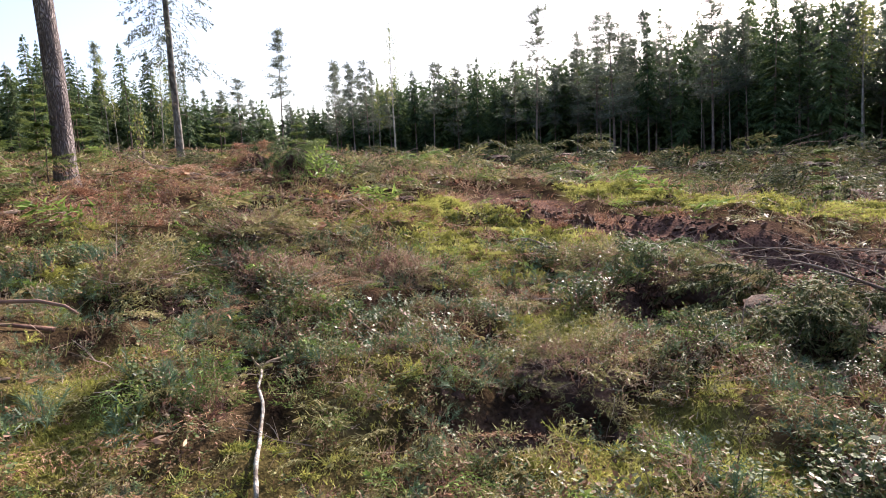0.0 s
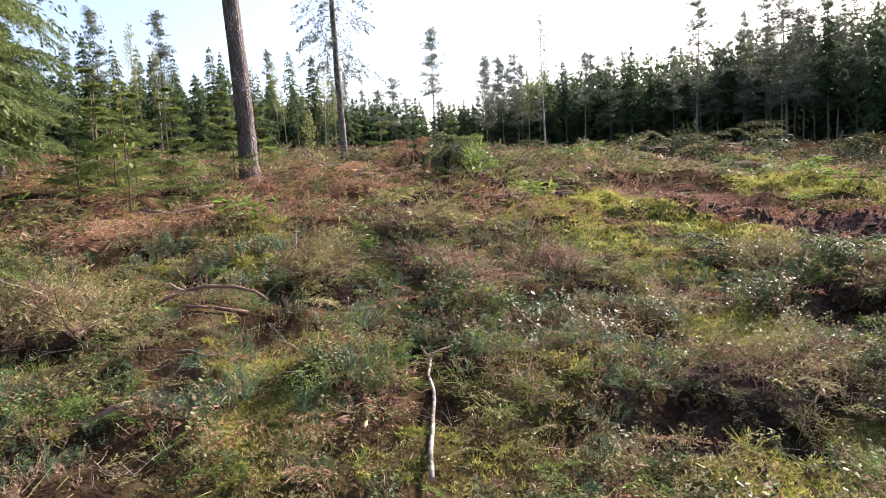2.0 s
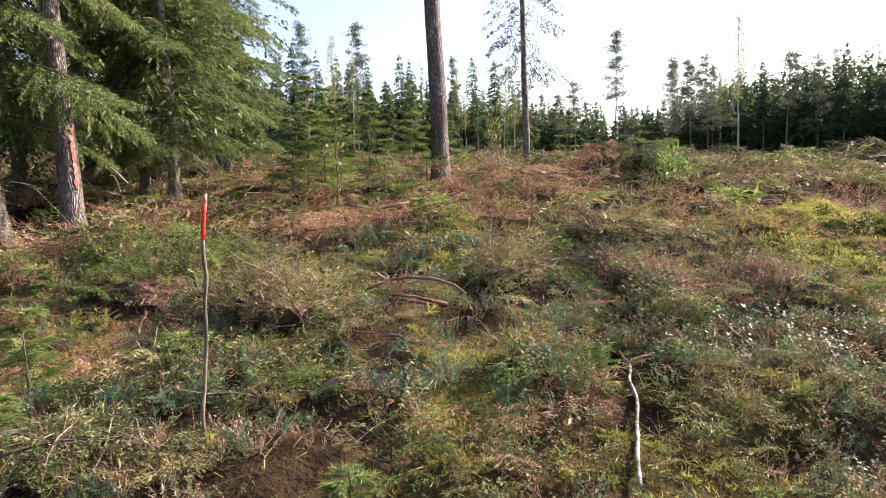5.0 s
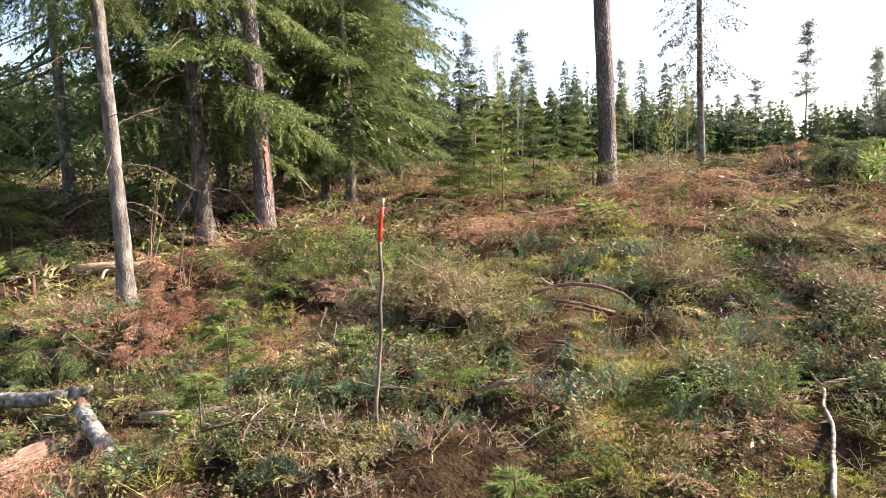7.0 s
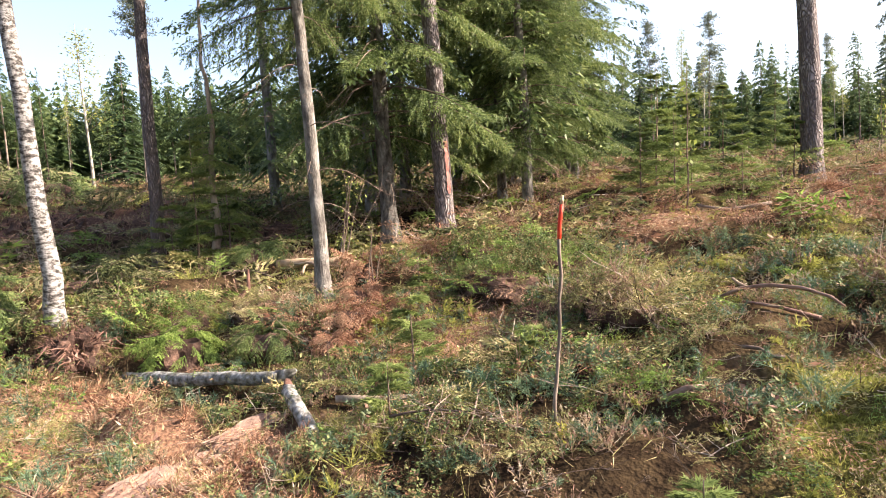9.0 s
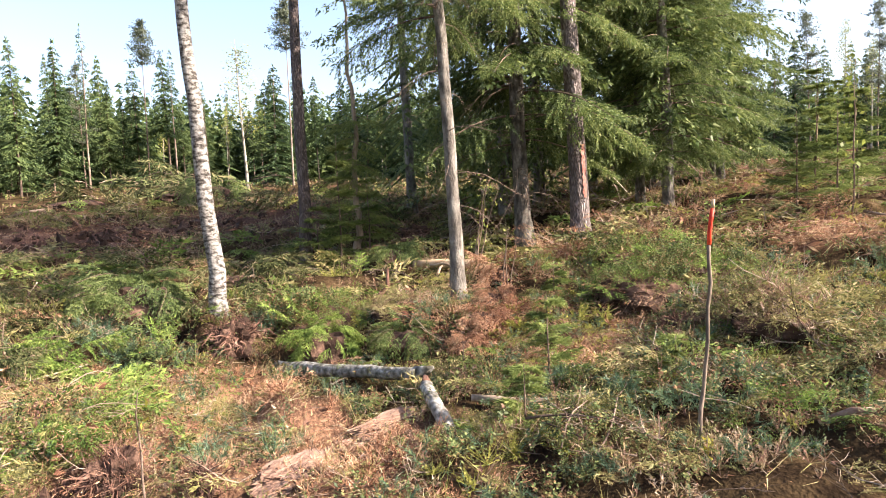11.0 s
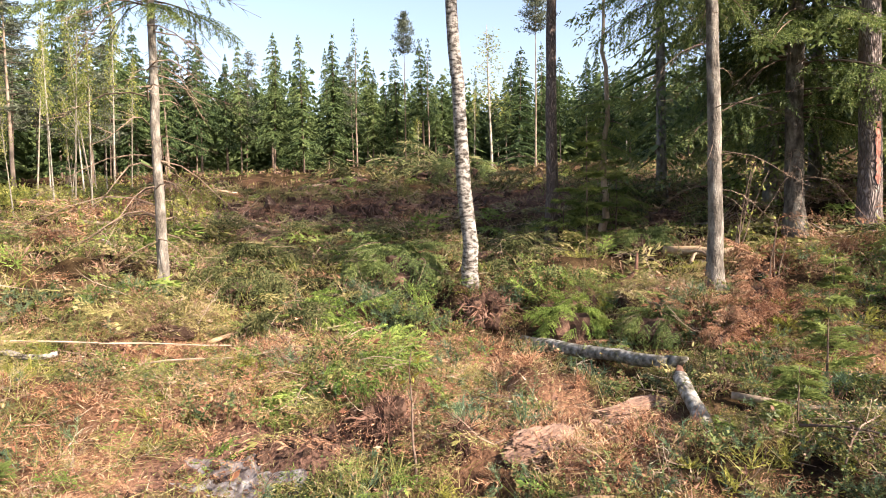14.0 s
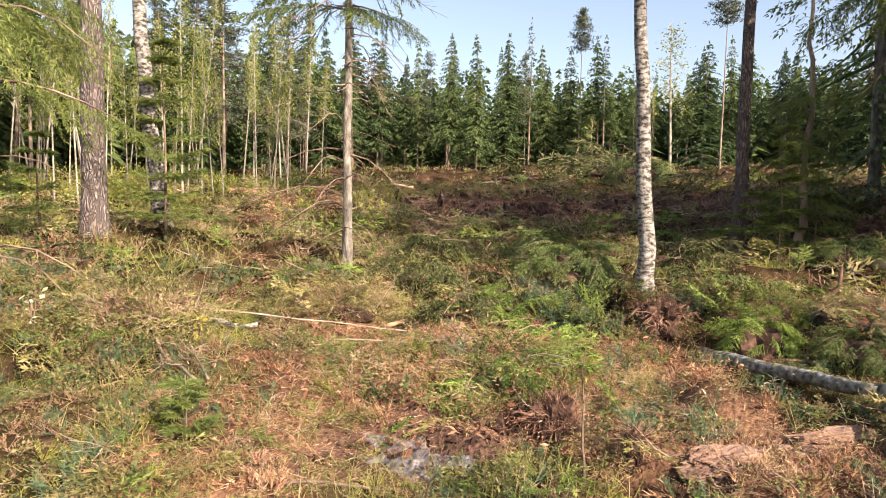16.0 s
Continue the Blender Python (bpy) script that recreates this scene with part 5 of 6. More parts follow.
TWIGS = [dry_spray(0.9, np.random.default_rng(820 + i), 8) for i in range(4)]


def brash_pile(x, y, wide, tall, seed, label, needles, count=26, dome=False, group="brash piles"):
    """A heap of cut branches: needled boughs over bare ones, round a dark lump for the shade inside."""
    c = np.random.default_rng(seed)
    pile = thing("brash_pile", x, y, float(height(x, y)), label, "brash pile", group)
    green, dry = Soup(), Soup()
    gap = math.hypot(x - HUB[0], y - HUB[1])
    fine = gap < 12.5
    for i in range(count):
        a, q = c.uniform(0, 2 * np.pi), math.sqrt(c.uniform(0, 1))
        at = (wide / 2 * q * math.cos(a), wide / 2.6 * q * math.sin(a), tall * (1 - q * q) * c.uniform(0.5, 1.0))
        m = pose(*at, c.normal() * 25, c.uniform(-20, 30), math.degrees(a) + c.normal() * 50) @ Matrix.Scale(c.uniform(0.8, 1.3) * max(0.6, min(2.0, wide / 1.8)), 4)
        if dome:                         # boughs arching out from the middle and down
            m = pose(wide * 0.4 * q * math.cos(a), wide * 0.36 * q * math.sin(a), tall * 0.62 * math.sqrt(1 - q * q) + 0.03, c.normal() * 25, -25 + 75 * q + c.normal() * 16, math.degrees(a) + c.normal() * 35) @ Matrix.Scale(wide * c.uniform(0.22, 0.42), 4)
        (p, f), _ = (SMALL if fine else MEDIUM if gap < 22 else LARGE)[int(c.integers(4))]
        green.put(moved(p, m), *f.values())
        if i % 3 == 0:
            p, f = TWIGS[int(c.integers(4))]
            dry.put(moved(p, m @ pose(0, 0, 0.05, 0, c.uniform(-25, 10), c.uniform(-60, 60))), *f.values())
    # added lump: the heap's inner shade as a dark solid
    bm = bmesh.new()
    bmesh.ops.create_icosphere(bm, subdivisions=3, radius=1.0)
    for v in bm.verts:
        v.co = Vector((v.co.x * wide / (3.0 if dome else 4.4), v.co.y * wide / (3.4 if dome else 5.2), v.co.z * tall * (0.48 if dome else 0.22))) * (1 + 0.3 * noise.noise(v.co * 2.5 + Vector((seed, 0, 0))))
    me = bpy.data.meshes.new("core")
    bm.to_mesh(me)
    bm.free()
    me.materials.append(PEAT_AND_PILE_SHADE)
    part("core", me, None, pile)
    part("foliage", green, needles, pile)
    tagged(part("brushwood", dry, DEAD_TWIG, pile), kind="stuff")


# place, width, height and kind: spruce, rust-brown, withered, olive brash or fresh branches lying flat
PILES = {"s": ("heap of dark green spruce branches", SPRUCE_NEEDLES, True), "r": ("heap of withered rust-brown branches", RED_BROWN, True), "b": ("heap of withered rust-brown branches", RED_BROWN, False),
         "g": ("heap of cut olive-green spruce branches", BRASH_NEEDLES, False), "f": ("fresh green spruce branches lying flat", FRESH_NEEDLES, False), "y": ("arching heap of bright green spruce shoots", FRESH_NEEDLES, True)}
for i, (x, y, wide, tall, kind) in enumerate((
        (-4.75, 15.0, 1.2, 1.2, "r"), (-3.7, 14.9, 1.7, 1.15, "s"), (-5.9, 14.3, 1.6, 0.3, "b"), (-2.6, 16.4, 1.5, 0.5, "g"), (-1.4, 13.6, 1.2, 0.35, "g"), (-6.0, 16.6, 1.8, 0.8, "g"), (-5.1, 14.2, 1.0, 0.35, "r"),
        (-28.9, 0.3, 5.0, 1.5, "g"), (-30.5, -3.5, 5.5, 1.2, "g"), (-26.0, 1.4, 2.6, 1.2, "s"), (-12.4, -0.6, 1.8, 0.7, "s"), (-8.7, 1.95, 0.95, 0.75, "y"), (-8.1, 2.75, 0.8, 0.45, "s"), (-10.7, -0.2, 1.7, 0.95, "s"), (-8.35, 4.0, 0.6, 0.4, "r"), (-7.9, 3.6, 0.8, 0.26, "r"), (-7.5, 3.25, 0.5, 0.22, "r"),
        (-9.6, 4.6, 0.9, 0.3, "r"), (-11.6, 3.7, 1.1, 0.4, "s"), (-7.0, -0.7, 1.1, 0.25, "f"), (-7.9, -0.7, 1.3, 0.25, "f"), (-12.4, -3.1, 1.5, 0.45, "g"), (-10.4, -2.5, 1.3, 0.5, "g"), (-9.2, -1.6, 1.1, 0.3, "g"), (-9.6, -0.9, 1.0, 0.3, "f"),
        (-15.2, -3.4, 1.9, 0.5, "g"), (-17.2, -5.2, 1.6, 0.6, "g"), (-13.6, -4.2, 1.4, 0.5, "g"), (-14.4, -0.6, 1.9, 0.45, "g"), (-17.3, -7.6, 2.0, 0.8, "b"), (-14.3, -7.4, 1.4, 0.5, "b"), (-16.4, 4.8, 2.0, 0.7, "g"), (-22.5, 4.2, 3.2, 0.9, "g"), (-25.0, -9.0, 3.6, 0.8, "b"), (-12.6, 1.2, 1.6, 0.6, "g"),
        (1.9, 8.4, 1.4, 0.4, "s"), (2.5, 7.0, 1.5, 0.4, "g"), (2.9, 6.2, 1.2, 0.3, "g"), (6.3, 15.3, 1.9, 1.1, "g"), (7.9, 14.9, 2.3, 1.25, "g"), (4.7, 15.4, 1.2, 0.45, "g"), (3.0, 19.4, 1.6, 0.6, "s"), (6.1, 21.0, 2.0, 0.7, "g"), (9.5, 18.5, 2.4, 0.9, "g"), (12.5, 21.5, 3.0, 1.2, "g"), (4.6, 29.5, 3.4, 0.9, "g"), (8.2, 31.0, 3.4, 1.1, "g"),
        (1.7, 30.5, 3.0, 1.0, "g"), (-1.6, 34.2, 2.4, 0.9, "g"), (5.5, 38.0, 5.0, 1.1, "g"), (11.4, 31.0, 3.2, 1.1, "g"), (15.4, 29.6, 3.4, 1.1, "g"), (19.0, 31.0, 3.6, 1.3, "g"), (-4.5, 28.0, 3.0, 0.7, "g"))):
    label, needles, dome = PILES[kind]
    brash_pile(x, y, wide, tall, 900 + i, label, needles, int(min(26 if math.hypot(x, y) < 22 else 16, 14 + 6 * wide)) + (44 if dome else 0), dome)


# ---- ground cover ----
def scatter(n, r0, r1, y0, y1, chance, keep=None):
    r = np.sqrt(chance.uniform(r0 * r0, r1 * r1, n))
    a = np.radians(chance.uniform(y0, y1, n))
    x, y = HUB[0] - r * np.sin(a), HUB[1] + r * np.cos(a)
    if keep is not None:
        ok = chance.uniform(0, 1, n) < keep(x, y)
        x, y = x[ok], y[ok]
    return x, y


def bushes(x, y, chance, stems, leaves, high, leaf, slim, tilt=0.55, up=0.35, shape=cards):
    """Low plants: stems from each spot, set with small leaves."""
    n = len(x)
    foot = np.stack([x, y, height(x, y)], -1)[:, None, None]
    lush = np.clip(0.85 + 0.9 * ripple(x, y, 0.8, 81), 0.35, 1.7)[:, None, None, None]
    grow = high * lush * chance.uniform(0.55, 1.3, (n, 1, 1, 1)) * chance.uniform(0.7, 1.1, (n, stems, 1, 1))
    stem = unit(np.array([0, 0, 1.0]) + chance.normal(size=(n, stems, 1, 3)) * np.array([tilt, tilt, 0.05]))
    start = foot + chance.normal(size=(n, stems, 1, 3)) * np.array([0.35 * high, 0.35 * high, 0.0])
    t = (np.arange(leaves) + chance.uniform(0.2, 1.0, (n, stems, leaves)))[..., None] / leaves
    at = start + stem * grow * t
    way = unit(chance.normal(size=(n, stems, leaves, 3)) + stem * 0.6 + np.array([0, 0, up]))
    size = leaf * chance.uniform(0.6, 1.35, (n, stems, leaves))
    way = way.reshape(-1, 3)
    out = Soup().put(*shape(at.reshape(-1, 3), way, sideways(way, chance), size.ravel(), size.ravel() * slim))
    s = np.broadcast_to(stem, (n, stems, 1, 3)).reshape(-1, 3)
    out.put(*darts(start.reshape(-1, 3), s, sideways(s, chance), (grow * np.ones((n, stems, 1, 1))).ravel(), 0.0045 + 0.02 * leaf))
    return out


def tussocks(x, y, chance, low, high, shoots, leaves, leaf, slim, flat=0.8, spread=0.7, shape=darts):
    """Rounded clumps: shoots spread from one root like a dome, leafy on their outer part."""
    n = len(x)
    size = chance.uniform(low, high, (n, 1, 1, 1)) * np.clip(1 + 0.5 * ripple(x, y, 0.9, 83), 0.6, 1.6)[:, None, None, None]
    foot = np.stack([x, y, height(x, y)], -1)[:, None, None]
    way = unit(chance.normal(size=(n, shoots, 1, 3)) * np.array([1, 1, 0.6]) + np.array([0, 0, 0.75]))
    way = unit(way * np.array([1, 1, 1.0]) * np.where(way[..., 2:] < 0.05, np.array([1, 1, -1.0]), 1))
    long = size * chance.uniform(0.6, 1.15, (n, shoots, 1, 1))
    t = 0.3 + 0.7 * (np.arange(leaves)[:, None] + chance.uniform(0, 1, (n, shoots, leaves, 1))) / leaves
    bend = np.array([0, 0, -0.35]) * long * t * t * (1 - way[..., 2:])
    at = foot + way * long * t * np.array([1, 1, flat]) + bend
    out = unit(way + chance.normal(size=(n, shoots, leaves, 3)) * spread).reshape(-1, 3)
    l = (leaf * chance.uniform(0.6, 1.35, (n, shoots, leaves))).ravel()
    soup = Soup().put(*shape(at.reshape(-1, 3), out, sideways(out, chance), l, l * slim))
    w = np.broadcast_to(way, (n, shoots, 1, 3)).reshape(-1, 3)
    return soup.put(*darts(np.broadcast_to(foot, (n, shoots, 1, 3)).reshape(-1, 3), w, sideways(w, chance), (long * 0.9).ravel(), 0.004 + 0.012 * high))


def blades(x, y, chance, each, high, wide):
    n = len(x)
    foot = np.repeat(np.stack([x, y, height(x, y)], -1), each, 0) + chance.normal(size=(n * each, 3)) * np.array([0.35 * high, 0.35 * high, 0.004])
    way = unit(np.array([0, 0, 1.0]) + chance.normal(size=(n * each, 3)) * np.array([0.85, 0.85, 0.25]))
    long = high * chance.uniform(0.5, 1.3, n * each)
    return Soup().put(*darts(foot, way, sideways(way, chance), long, wide))


def litter(x, y, chance, long, wide, lift, flat=0.25):
    """Loose bits lying about: twigs, needles, chips of bark."""
    n = len(x)
    foot = np.stack([x, y, height(x, y) + chance.uniform(0.0, lift, n)], -1)
    way = unit(chance.normal(size=(n, 3)) * np.array([1, 1, flat]))
    size = long * np.exp(chance.normal(size=n) * 0.5)
    side = unit(np.cross(way, np.array([0, 0, 1.0]) + chance.normal(size=(n, 3)) * 0.4))
    return Soup().put(*darts(foot, way, side, size, wide * chance.uniform(0.6, 1.5, n)))


def cover(name, soup, material, label, category):
    return tagged(new(name, soup.mesh(name, material)), label, category, kind="stuff")


def green_zone(x, y):
    return (1 - soil_zone(x, y)) * (1 - 0.75 * litter_zone(x, y)) * (1 - 0.65 * moss_zone(x, y))


def grassy(x, y):
    """More grass towards the birch thicket."""
    yaw = np.degrees(np.arctan2(-(x - HUB[0]), y - HUB[1]))
    return (1 - soil_zone(x, y)) * (1 - 0.85 * litter_zone(x, y)) * np.clip((yaw - 55) / 60, 0.04, 1) * np.clip(0.7 + 0.8 * ripple(x, y, 1.1, 71), 0, 1)


def clumped(x, y, size, seed):
    """Tussocks with gaps between."""
    return np.clip(0.5 + 2.2 * ripple(x, y, size, seed) + 1.0 * ripple(x, y, size * 0.4, seed + 1), 0.05, 1)


# small plants, about one unit tall, rooted at the origin; they are strewn about at their true size
def berry_sprig(chance, branches=4, leaves=11):
    """An upright branching stem with small flat leaves."""
    out = Soup()
    for i in range(branches):
        foot = np.array([0, 0, 0.0]) if i == 0 else np.array([0, 0, chance.uniform(0.1, 0.5)])
        way = unit(np.array([0, 0, 1.0]) + chance.normal(size=3) * np.array([0.5, 0.5, 0.1]))
        long = chance.uniform(0.5, 0.95)
        out.put(*darts([foot], [way], sideways(way[None], chance), long, 0.022))
        t = chance.uniform(0.2, 1.0, leaves)
        az = np.arange(leaves) * 2.4 + chance.uniform(0, 6)
        ways = unit(np.stack([np.cos(az), np.sin(az), chance.uniform(-0.1, 0.7, leaves)], -1))
        side = unit(np.cross(ways, np.array([0, 0, 1.0]) + chance.normal(size=(leaves, 3)) * 0.35))
        size = chance.uniform(0.08, 0.145, leaves)
        out.put(*cards(foot + way * (long * t)[:, None], ways, side, size, size * 0.6, 0.5))
    return out.arrays()


def heather_sprig(chance, shoots=7, leaves=8):
    """Wiry shoots fanning from one root, rough with tiny leaves and dry flowers."""
    out = Soup()
    for i in range(shoots):
        way = unit(np.array([0, 0, 1.0]) + chance.normal(size=3) * np.array([0.6, 0.6, 0.1]))
        long = chance.uniform(0.5, 1.05)
        tip = way * long + np.array([0, 0, -0.1]) * long + chance.normal(size=3) * 0.06
        out.put(*darts([[0, 0, 0]], [unit(tip)], sideways(unit(tip)[None], chance), np.linalg.norm(tip), 0.028))
        t = chance.uniform(0.3, 1.0, leaves)
        ways = unit(way + chance.normal(size=(leaves, 3)) * 0.6)
        size = chance.uniform(0.09, 0.17, leaves)
        out.put(*darts(tip * t[:, None], ways, sideways(ways, chance), size, size * 0.34))
    return out.arrays()


def pine_sprig(chance, shoots=4, needles=34):
    """Cut pine shoots: brushes of long needles towards their ends."""
    out = Soup()
    for i in range(shoots):
        way = unit(np.array([0, 0, 0.75]) + chance.normal(size=3) * np.array([0.7, 0.7, 0.2]))
        long = chance.uniform(0.5, 0.9)
        out.put(*darts([[0, 0, 0]], [way], sideways(way[None], chance), long, 0.03))
        t = chance.uniform(0.35, 1.0, needles)
        ways = unit(way * 0.8 + chance.normal(size=(needles, 3)) * 0.55)
        out.put(*darts(way * (long * t)[:, None], ways, sideways(ways, chance), chance.uniform(0.2, 0.36, needles), 0.018))
    return out.arrays()


def twig_tangle(chance, subs=6):
    """A crooked dead twig with its branchlets."""
    out = Soup()
    end = np.array([1.0, chance.normal() * 0.2, chance.uniform(-0.05, 0.3)])
    line = wander((0, 0, 0), end, 5, 0.07, chance)
    out.put(*tube(line, np.linspace(0.008, 0.003, 5), 3, capped=False))
    for _ in range(subs):
        at = chance.uniform(0.15, 0.9)
        root = np.array([np.interp(at, np.linspace(0, 1, 5), line[:, k]) for k in range(3)])
        stop = root + chance.uniform(0.2, 0.5) * unit(np.array([0.6, chance.choice([-1, 1]) * chance.uniform(0.3, 1.0), chance.uniform(-0.2, 0.6)]))
        out.put(*tube(wander(root, stop, 4, 0.04, chance), np.linspace(0.0045, 0.002, 4), 3, capped=False))
    return out.arrays()


def dead_sprig(chance):
    """A withered, curled spruce twig."""
    return bough(1.0, chance, pairs=5, shoots=3, hang=0.2, spread=0.5, shoot=0.11, sag=0.3, bare=0.1, plump=0.13, fine=2)[0]


def live_sprig(chance, fine=2):
    return bough(1.0, chance, pairs=6, shoots=3, hang=0.2, spread=0.42, shoot=0.13, sag=0.25, bare=0.1, plump=0.24, fine=fine)[0]


def strew(templates, x, y, chance, size, tilt=18, lift=0.0, z=None, lying=False):
    """Copies of small plants on the ground as one mesh: turned, tilted and sized by chance; lying ones slope a little up along their length."""
    out = Soup()
    z = height(x, y) if z is None else z
    which = chance.integers(len(templates), size=len(x))
    lush = np.clip(1 + 0.55 * ripple(x, y, 0.8, 81), 0.55, 1.6)
    for i, (points, faces) in enumerate(templates):
        pick = np.where(which == i)[0]
        n = len(pick)
        if not n:
            continue
        a, b, g = chance.uniform(0, 2 * np.pi, n), np.radians(chance.normal(size=n) * tilt - (12 if lying else 0)), np.radians(chance.normal(size=n) * tilt)
        one, zero = np.ones(n), np.zeros(n)
        rz = np.array([[np.cos(a), -np.sin(a), zero], [np.sin(a), np.cos(a), zero], [zero, zero, one]]).transpose(2, 0, 1)
        ry = np.array([[np.cos(b), zero, np.sin(b)], [zero, one, zero], [-np.sin(b), zero, np.cos(b)]]).transpose(2, 0, 1)
        rx = np.array([[one, zero, zero], [zero, np.cos(g), -np.sin(g)], [zero, np.sin(g), np.cos(g)]]).transpose(2, 0, 1)
        k = chance.uniform(*size, n) * lush[pick]
        m = (rz @ ry @ rx) * k[:, None, None]
        foot = np.stack([x[pick], y[pick], z[pick] + lift * chance.uniform(0, 1, n)], -1)
        p = np.einsum("nij,kj->nki", m, points) + foot[:, None]
        step = (np.arange(n) * len(points))[:, None, None]
        out.put(p.reshape(-1, 3), *[(f[None] + step).reshape(-1, f.shape[1]) for f in faces.values()])
    return out


s = np.random.default_rng(1200)
BERRY_SPRIGS = [berry_sprig(s) for _ in range(7)]
HEATHER_SPRIGS = [heather_sprig(s) for _ in range(7)]
PINE_SPRIGS = [pine_sprig(s) for _ in range(5)]
TANGLES = [twig_tangle(s) for _ in range(7)]
LIVE_SPRIGS = [live_sprig(s) for _ in range(6)]
FAR_SPRIGS = [live_sprig(s, 1) for _ in range(6)]
DEAD_SPRIGS = [dead_sprig(s) for _ in range(6)]


def heath_mound(x, y, wide, tall, seed, mix, label):
    """A knoll of living shrubs: a dark core under many small plants that lean outwards."""
    q = np.random.default_rng(seed)
    base = float(height(x, y)) - 0.03
    mound = thing("shrub_mound", x, y, base, label, "shrub", "shrub mounds on the heath")
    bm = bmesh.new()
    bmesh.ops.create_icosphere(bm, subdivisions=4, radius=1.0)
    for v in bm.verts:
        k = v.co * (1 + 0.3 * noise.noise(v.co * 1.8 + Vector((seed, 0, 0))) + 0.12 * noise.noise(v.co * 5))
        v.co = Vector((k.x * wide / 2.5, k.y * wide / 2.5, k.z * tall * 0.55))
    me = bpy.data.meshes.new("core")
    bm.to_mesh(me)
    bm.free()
    me.materials.append(PEAT_AND_PILE_SHADE)
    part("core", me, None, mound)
    for name, plants, n, size, material in mix:
        count = int(n * wide * wide)
        a, r = q.uniform(0, 2 * np.pi, count), np.sqrt(q.uniform(0, 1, count))
        dome = tall * 0.62 * np.sqrt(np.clip(1 - r * r, 0, 1)) * (1 + 0.25 * np.sin(3 * a + seed) * r)
        px, py = x + wide / 2 * r * np.cos(a), y + wide / 2 * r * np.sin(a)
        points, faces = strew(plants, px, py, q, size, 30, 0.03, z=np.maximum(base + dome, height(px, py)), lying=plants is LIVE_SPRIGS).arrays()
        tagged(part(name, Soup().put(points - np.array([x, y, base]), *faces.values()), material, mound), kind="stuff")


GREEN_MIX = (("berry_shrub", BERRY_SPRIGS, 130, (0.14, 0.26), BERRY_LEAVES), ("spruce_sprig", LIVE_SPRIGS, 50, (0.2, 0.4), FRESH_NEEDLES))
OLIVE_MIX = (("spruce_sprig", LIVE_SPRIGS, 70, (0.2, 0.45), OLIVE_SPRIG), ("heather_tuft", HEATHER_SPRIGS, 60, (0.14, 0.26), HEATHER), ("dead_twig", TANGLES, 26, (0.2, 0.5), PALE_TWIG))
BROWN_MIX = (("heather_tuft", HEATHER_SPRIGS, 130, (0.14, 0.28), HEATHER), ("dead_twig", TANGLES, 60, (0.2, 0.5), DEAD_TWIG), ("berry_shrub", BERRY_SPRIGS, 40, (0.12, 0.2), BERRY_LEAVES))
for i, (x, y, wide, tall, mix, label) in enumerate((
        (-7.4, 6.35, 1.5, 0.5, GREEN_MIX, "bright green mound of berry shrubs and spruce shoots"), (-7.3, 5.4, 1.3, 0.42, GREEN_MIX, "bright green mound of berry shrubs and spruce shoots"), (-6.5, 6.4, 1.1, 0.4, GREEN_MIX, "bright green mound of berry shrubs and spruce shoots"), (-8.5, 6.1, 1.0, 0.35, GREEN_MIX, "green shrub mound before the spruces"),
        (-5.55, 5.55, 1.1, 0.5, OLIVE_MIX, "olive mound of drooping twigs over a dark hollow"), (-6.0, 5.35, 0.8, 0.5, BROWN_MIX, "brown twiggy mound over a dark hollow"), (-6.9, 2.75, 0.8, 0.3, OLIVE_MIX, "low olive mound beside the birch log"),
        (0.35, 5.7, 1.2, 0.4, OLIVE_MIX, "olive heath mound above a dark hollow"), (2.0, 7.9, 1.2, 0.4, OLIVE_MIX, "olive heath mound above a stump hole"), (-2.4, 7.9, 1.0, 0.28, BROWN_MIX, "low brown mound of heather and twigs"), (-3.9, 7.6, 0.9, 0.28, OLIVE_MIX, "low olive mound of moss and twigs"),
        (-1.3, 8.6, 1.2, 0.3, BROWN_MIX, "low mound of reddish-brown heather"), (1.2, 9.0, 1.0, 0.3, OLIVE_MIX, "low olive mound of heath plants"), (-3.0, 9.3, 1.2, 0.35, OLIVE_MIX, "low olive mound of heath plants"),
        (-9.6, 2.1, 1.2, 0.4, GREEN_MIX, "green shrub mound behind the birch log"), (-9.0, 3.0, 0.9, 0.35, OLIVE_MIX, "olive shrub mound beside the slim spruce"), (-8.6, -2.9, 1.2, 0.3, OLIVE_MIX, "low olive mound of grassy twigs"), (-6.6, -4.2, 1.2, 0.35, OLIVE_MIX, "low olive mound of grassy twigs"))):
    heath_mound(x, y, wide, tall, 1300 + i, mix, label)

c = np.random.default_rng(1000)
V0, V1 = -44, 146


def bearing(x, y):
    return np.degrees(np.arctan2(-(x - HUB[0]), y - HUB[1]))


def open_things(x, y):
    """1 where sticks, logs and the trodden places lie clear of plants."""
    out = np.zeros(np.shape(x))
    for lane in ((-2.1, 5.74, -1.7, 4.14, 0.2), (-2.0, 4.9, -1.4, 3.0, 0.16), (-6.3, 2.1, -5.4, 0.95, 0.22), (-8.2, 1.55, -6.4, 2.2, 0.22), (-7.6, 1.2, -6.2, 1.6, 0.3), (-4.8, 6.0, -3.9, 5.9, 0.2), (-7.0, -4.1, -8.3, -0.95, 0.16)):
        out = np.maximum(out, strip(x, y, *lane))
    return out


def gaps(x, y):
    """Dark openings between the cushions of plants."""
    return np.clip(0.95 + 1.3 * ripple(x, y, 0.5, 201) + 0.7 * ripple(x, y, 0.22, 202), 0.2, 1)


def heath(x, y):
    return (1 - soil_zone(x, y)) * (1 - 0.96 * moss_zone(x, y)) * (1 - 0.6 * litter_zone(x, y))


